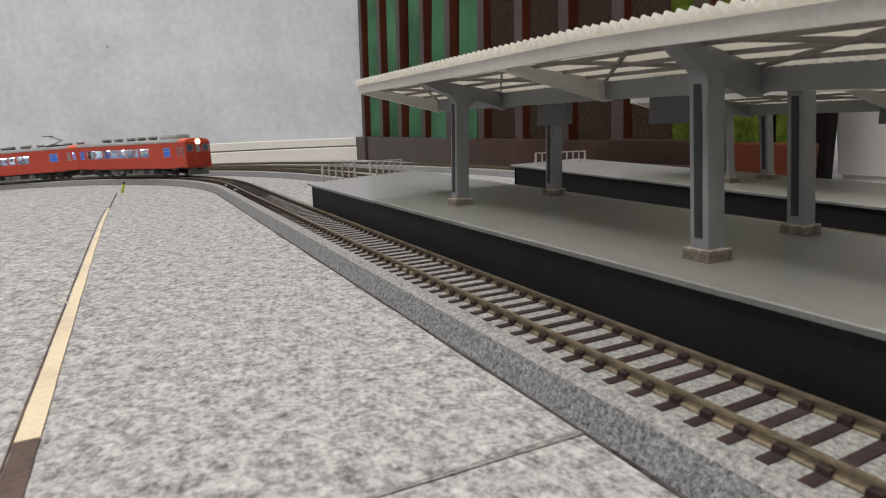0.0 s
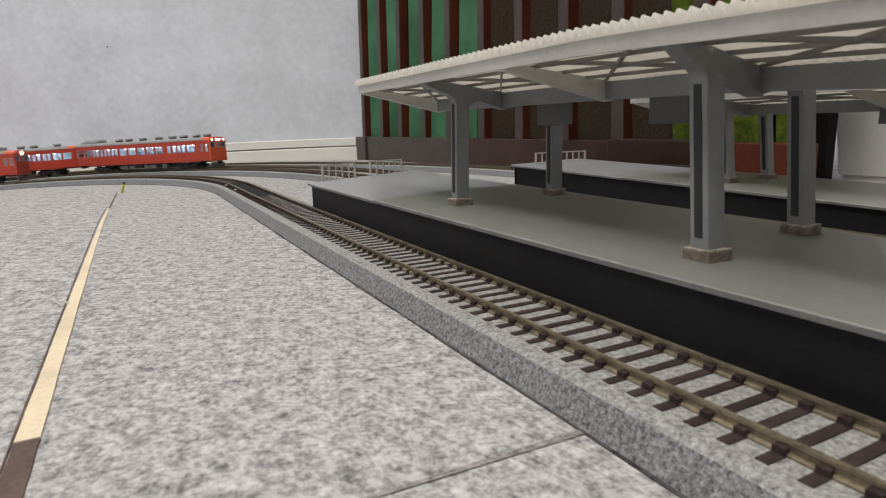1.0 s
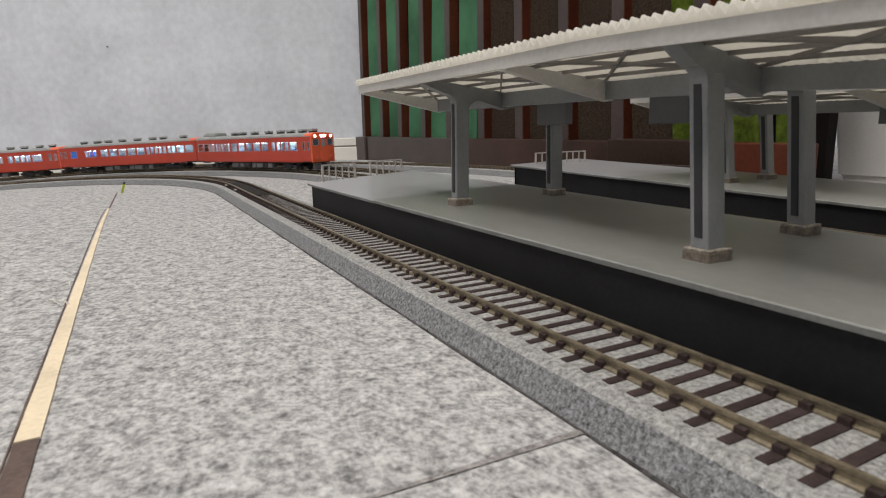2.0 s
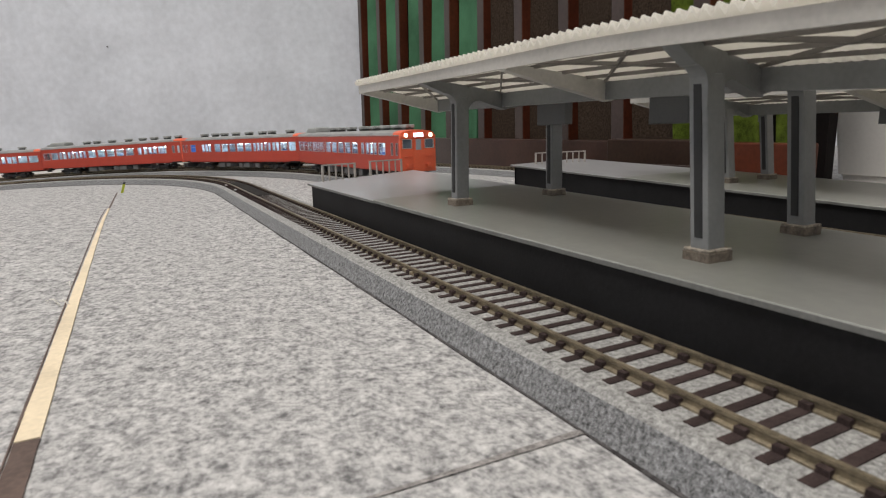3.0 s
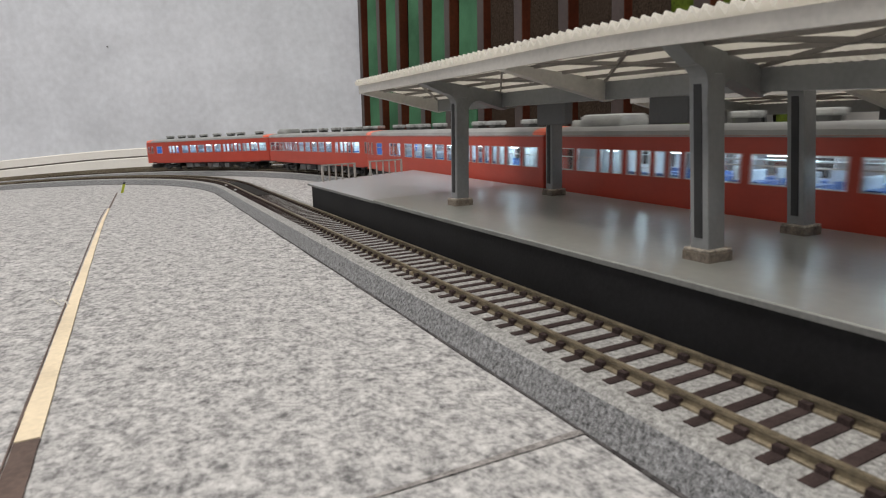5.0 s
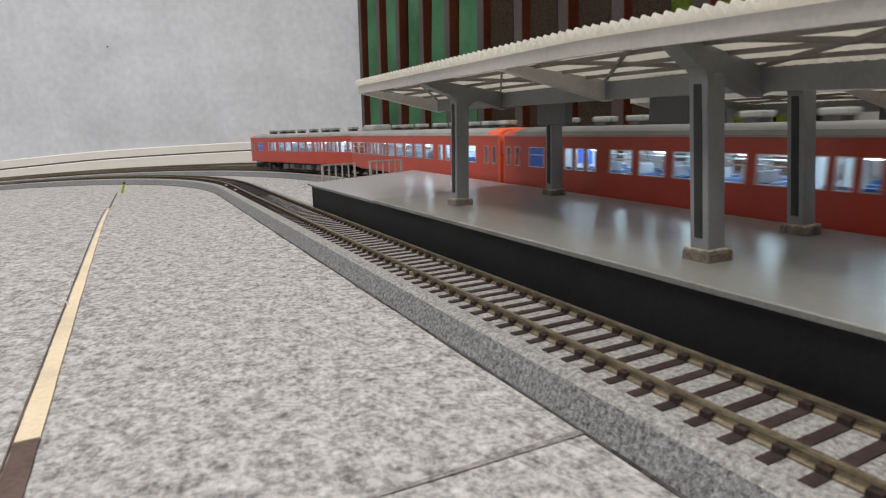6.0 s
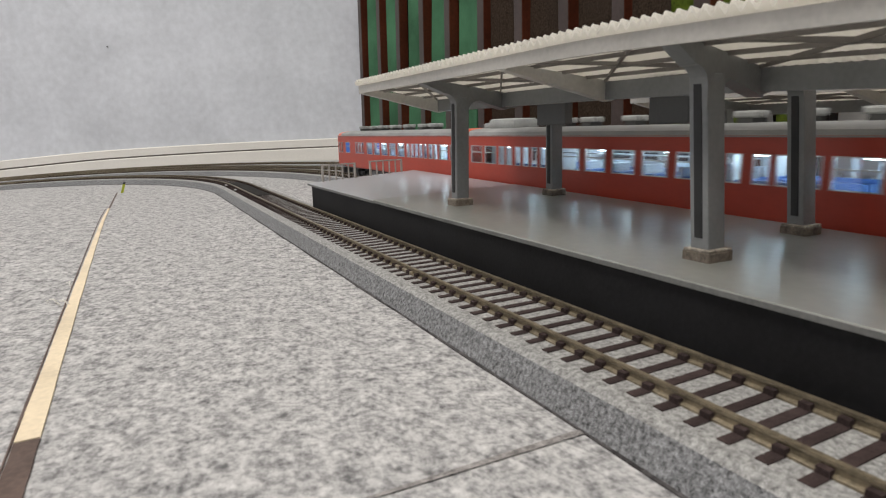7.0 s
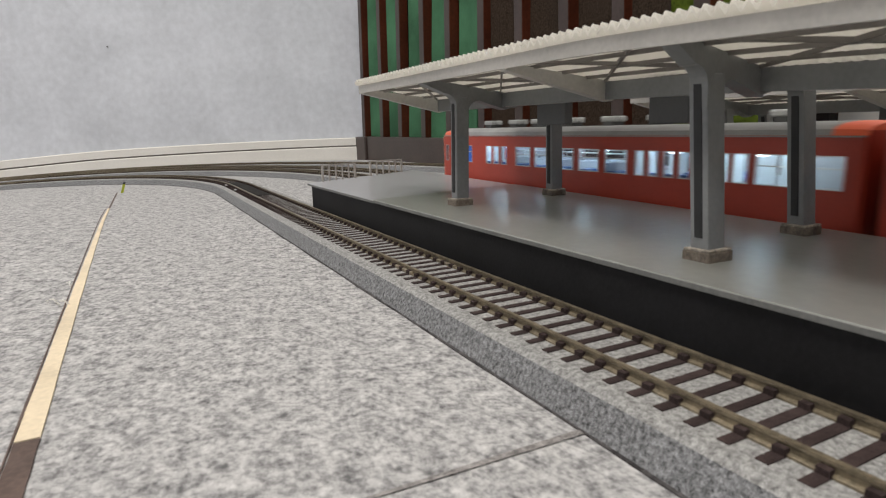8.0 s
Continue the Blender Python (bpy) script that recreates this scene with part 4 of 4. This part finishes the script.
def build_rack():
    """A brown lacquered rack: plinth, upright dividers and the sheets of scenery mat standing between them."""
    root = thing("display_rack", "brown lacquered rack with upright dividers standing on the floor", "rack")

    def plinth_top(y):
        return 0.0365 + 0.0143 * y

    X = 0.374
    for ya, yb, mat, lift, proud in ((0.79, 1.208, WOOD_GREY, 0.0, 0.0), (0.468, 0.788, WOOD_BROWN, 0.0, 0.0), (0.358, 0.466, WOOD_DARK, 0.002, 0.010), (0.266, 0.356, WOOD_RED, 0.0, 0.002)):
        bm = bmesh.new()
        v = [bm.verts.new((x, y, z)) for x in (X - 0.006 - proud, X + 0.012) for y, z in ((ya, -0.02), (yb, -0.02), (yb, plinth_top(yb) + lift), (ya, plinth_top(ya) + lift))]
        for q in ((0, 1, 2, 3), (7, 6, 5, 4), (0, 4, 5, 1), (3, 2, 6, 7), (1, 5, 6, 2), (0, 3, 7, 4)):
            bm.faces.new([v[i] for i in q])
        bmesh.ops.bevel(bm, geom=list(bm.edges), offset=0.0012, segments=2, affect="EDGES", profile=0.5)
        part("plinth", bm, mat, root, "lacquered plinth board")
    bm = bmesh.new()
    box(bm, X - 0.010, X + 0.03, 1.212, 1.285, -0.02, 0.0545, 0.003)
    part("corner_block", bm, WOOD_GREY, root, "dull brown corner block")
    bm = bmesh.new()
    box(bm, X - 0.0185, X - 0.0160, 0.358, 0.466, 0.0195, 0.0215, 0.0006)
    part("bead", bm, WOOD_GREY, root, "thin bead along the dark plinth")
    for y, lean in UPRIGHTS:
        bm = bmesh.new()
        w = 0.0090
        z0 = plinth_top(y) - 0.001
        box(bm, X, X + 0.0175, y - w, y + w, z0, 0.66, 0.0012)
        for v in bm.verts:
            v.co.y += lean * min(v.co.z - z0, 0.3)
        ob = part("divider", bm, [WOOD_GREY, WOOD_RED], root, "dull brown upright with red-brown edge")
        for f in ob.data.polygons:
            if f.normal.y < -0.5:
                f.material_index = 1
    # near-black board stands in for the shadowed gap between rack and bin
    bm = bmesh.new()
    box(bm, X + 0.034, X + 0.046, 0.273, 1.285, -0.02, 0.68)
    part("back_board", bm, BACKING, root)
    bm = bmesh.new()
    box(bm, X - 0.004, X + 0.046, 0.273, 1.285, 0.66, 0.69, 0.002)
    part("top_board", bm, WOOD_GREY, root)
    # scenery mats: gently bowed sheets, leaning with the uprights
    def lean_at(y):
        return sorted(UPRIGHTS, key=lambda q: abs(q[0] - y))[0][1]

    random.seed(9)
    sheets = [(1.233, 1.147, "g"), (1.127, 1.052, "g"), (1.032, 0.950, "g"), (0.929, 0.856, "g"), (0.835, 0.774, "g"), (0.734, 0.658, "b"), (0.638, 0.566, "b"), (0.546, 0.478, "b"), (0.458, 0.408, "b"),
              (0.405, 0.377, "l"), (0.357, 0.315, "l"), (0.303, 0.284, "l")]
    for ya, yb, c in sheets:
        bm = bmesh.new()
        n, rows = 8, []
        ph = random.uniform(0, 6)
        for side in (0, 1):
            for i in range(n + 1):
                f = i / n
                y = ya + (yb - ya) * f
                col = []
                for j in range(9):
                    z = plinth_top(y) - 0.002 + 0.55 * j / 8
                    bow = 0.006 * math.sin(math.pi * f) + 0.0025 * math.sin(ph + f * 5 + j * 0.5)
                    col.append(bm.verts.new((X + 0.0125 + bow + 0.004 * side, y + lean_at(y) * min(z - 0.05, 0.3), z)))
                rows.append(col)
        for side in (0, 1):
            o = side * (n + 1)
            for i in range(n):
                for j in range(8):
                    bm.faces.new((rows[o + i][j], rows[o + i + 1][j], rows[o + i + 1][j + 1], rows[o + i][j + 1]))
        for a in (0, n):
            for j in range(8):
                bm.faces.new((rows[a][j], rows[a][j + 1], rows[a + n + 1][j + 1], rows[a + n + 1][j]))
        mat, label = {"g": (MAT_GREEN, "green flocked scenery mat standing in the rack"), "b": (MAT_BROWN, "brown earth-textured scenery mat standing in the rack"), "l": (MAT_LIME, "lime green grass mat standing in the rack")}[c]
        ob = new("scenery_mat", finish("scenery_mat", bm, mat, True))
        tagged(ob, label, "scenery mat", group="scenery mats in the rack")


def build_bin():
    root = thing("storage_bin", "white tapered plastic storage bin on the floor", "storage bin", m=pose(0.482, 0.3000, 0.0, 0, 0, -11.8))
    bm = bmesh.new()
    base = [(0.0, 0.0), (0.30, 0.0), (0.30, -0.40), (0.0, -0.40)]
    mid = Vector((0.15, -0.20))
    rings = []
    for z, out in ((0, -0.001), (0.002, 0.0), (0.20, 0.020), (0.203, 0.028), (0.212, 0.028), (0.212, 0.019), (0.01, -0.003)):
        rings.append([bm.verts.new((x + math.copysign(out, x - mid.x), y + math.copysign(out, y - mid.y), z)) for x, y in base])
    for a, b in zip(rings, rings[1:]):
        for i in range(4):
            bm.faces.new((a[i], a[(i + 1) % 4], b[(i + 1) % 4], b[i]))
    bm.faces.new(rings[0][::-1])
    bm.faces.new(rings[-1])
    bmesh.ops.bevel(bm, geom=[e for e in bm.edges if abs(e.verts[0].co.z - e.verts[1].co.z) > 0.05], offset=0.006, segments=3, affect="EDGES", profile=0.5)
    part("tub", bm, WHITE_BIN, root, smooth=True)


def build_strip():
    """The bare wooden strip on the carpet, its dark tape end and the green clip beyond."""
    def run(name, ya, yb, w0, w1, mat, label, category, h, shift=0.0):
        bm = bmesh.new()
        rows = []
        n = 24
        for i in range(n + 1):
            f = i / n
            y = ya + (yb - ya) * f
            x = shift - 0.1040 - 0.0028 * math.sin(min(1, (y - 0.1) / 0.5) * 1.8) + (0.0045 * max(0, (y - 0.5) / 0.36))
            w = w0 + (w1 - w0) * f + 0.00008 * math.sin(i * 1.9)
            z = lie(x, y)
            rows.append([bm.verts.new((x + dx, y, z + dz)) for dx, dz in ((-w, 0.0), (-w, h), (w, h), (w, 0.0))])
        for a, b in zip(rows, rows[1:]):
            for i in range(4):
                bm.faces.new((a[i], a[(i + 1) % 4], b[(i + 1) % 4], b[i]))
        bm.faces.new(rows[0])
        bm.faces.new(rows[-1][::-1])
        tagged(new(name, finish(name, bm, mat)), label, category)

    run("split_line", 0.5805, 0.76, 0.0007, 0.0007, STRIP_DARK, "thin dark split in the carpet beyond the strip", "split", 0.0003)
    run("wooden_strip", 0.1272, 0.58, 0.0021, 0.0008, STRIP, "narrow strip of bare pale wood lying in the carpet", "strip", 0.0005)
    run("carpet_gap", 0.06, 0.5795, 0.00022, 0.00018, STRIP_DARK, "thin dark gap beside the wooden strip", "gap", 0.0003, -0.0026)
    run("paper_tape", 0.04, 0.1268, 0.0021, 0.0021, STRIP_DARK, "dark brown end of the strip on the carpet", "strip", 0.0004)
    z = lie(-0.0983, 0.75)
    root = thing("plastic_clip", "small leaning yellow-green plastic clip with a black tip", "clip")
    for name, mat, za, zb in (("clip_body", YELLOW, 0.0, 0.0098), ("clip_tip", DARK, 0.0098, 0.0120)):
        bm = bmesh.new()
        box(bm, -0.0996, -0.0968, 0.7490, 0.7515, z + za, z + zb, 0.0004)
        for v in bm.verts:
            v.co.x += 0.30 * (v.co.z - z)
        part(name, bm, mat, root)


def build_fibres():
    """Loose pale fibres beside the wooden strip."""
    for k, (x, y, turn, size) in enumerate(((-0.1118, 0.2425, -58, 0.011), (-0.1085, 0.2390, -40, 0.006), (-0.1095, 0.2720, -70, 0.007))):
        bm = bmesh.new()
        for i in range(6):
            a = -0.5 + i / 6
            z = lie(x, y) + 0.0005 + 0.0008 * math.sin(math.pi * i / 5)
            box(bm, size * a, size * (a + 1 / 6), 0.0006 * math.sin(i) - 0.00018, 0.0006 * math.sin(i) + 0.00018, z, z + 0.00035)
        ob = new("loose_fibre", finish("loose_fibre", bm, FIBRE))
        ob.matrix_world = pose(x, y, 0, 0, 0, turn)
        tagged(ob, "loose pale fibre lying on the carpet", "fibre", group="loose fibres")


def motions():
    """Both trains run along their tracks; the arriving one's pace is fitted to the view."""
    def gain(t):
        """Fits the arriving train to the camera's view: ahead half way, behind later."""
        return 0.006 * math.exp(-((t - 5.2) / 1.0) ** 2) - 0.004 / (1 + math.exp(-(t - 6.4) * 4)) + 0.008 / (1 + math.exp(-(t - 2.8) * 3))

    def car_pose(track, s):
        a = track_point(track, s - 0.0885, 0.0, RAIL_TOP)
        b = track_point(track, s + 0.0885, 0.0, RAIL_TOP)
        fwd = (b - a).normalized()
        right = fwd.cross(Vector((0, 0, 1))).normalized()
        up = right.cross(fwd)
        m = Matrix((right, fwd, up)).transposed().to_4x4()
        m.translation = (a + b) / 2
        return m

    times = [round(0.2 * k, 2) for k in range(41)]
    for k, car in enumerate((lead, second, third, fourth)):
        walk(car, [(t, car_pose(1, 1.2238 - 0.26480 * t + 0.00553 * t ** 2 - 0.0004 * t ** 3 - gain(t) + PITCH * (k + 0.5))) for t in times])
    for k, car in enumerate((tail, middle, tail_copy)):
        walk(car, [(t, car_pose(0, 0.780 + 0.362 * t + 0.2500 * (k + 0.5))) for t in times])


build_floor()
build_room()
build_rack()
build_bin()
build_strip()
build_fibres()
near_track = build_track(0, "model track of brown rails and dark sleepers on foam", -0.10, 5.2, (-0.02, 1.15))
build_track_bits(near_track)
build_track(1, "model track of brown rails and dark sleepers on foam", -1.10, 3.4, (0.38, 1.30))
build_track(2, "model track of brown rails and dark sleepers on foam", -0.80, 2.6, (0.10, 1.20))
build_track(3, "model track of brown rails and dark sleepers on foam", -0.80, 2.6, (0.45, 1.30))
build_platform(PLATFORM_A)
build_platform(PLATFORM_B)
build_canopy(dict(deck=PLATFORM_A, xf=0.0245, xr=0.1130, z=0.0773, slope=0.05, posts=[((0.0450, 0.2230, 0.2215), (0.1004, 0.2274, 0.2280)), ((0.0424, 0.0941, 0.0972), (0.0982, 0.1048, 0.1085))] + [((0.0424, y, y), (0.0982, y, y)) for y in (-0.0315, -0.1585, -0.2855, -0.4125, -0.5395)], beams=(0.286, 0.1590, 0.0320, -0.0950, -0.2220, -0.3490, -0.4760),
                  y0=-0.56, y1=0.2895, label="grey model station canopy with a cream corrugated butterfly roof"))
build_canopy(dict(deck=PLATFORM_B, xf=0.2060, xr=0.2960, z=0.0720, slope=0.05, posts=[((0.2320, y, y + 0.0045), (0.2690, y, y + 0.0045)) for y in (0.229, 0.102, -0.037, -0.164, -0.291)], beams=(0.280, 0.1535, 0.0265, -0.1005, -0.2275),
                  y0=-0.32, y1=0.284, label="further grey station canopy with a cream corrugated roof"))
for y0, y1 in ((0.2063, 0.2266), (0.1410, 0.1587)):
    build_name_board(0.0915, y0, y1, 0.0568 + 0.02 * (y0 - 0.15), 0.0728 + 0.02 * (y0 - 0.15), "plain dark grey board hanging below the canopy")
build_name_board(0.2500, 0.140, 0.160, 0.0540, 0.0670, "plain dark grey board hanging below the canopy")
build_railing(0.0321, 0.0582, 0.3920, 0.4005, 0.0245, 0.0120, 6, "thin beige railing at the platform end")
build_railing(0.0713, 0.1001, 0.4040, 0.4130, 0.0250, 0.0120, 6, "thin beige railing at the platform end")
build_railing(0.2250, 0.2760, 0.4100, 0.4060, 0.0238, 0.0130, 9, "pale railing at the further platform's end")
motions()
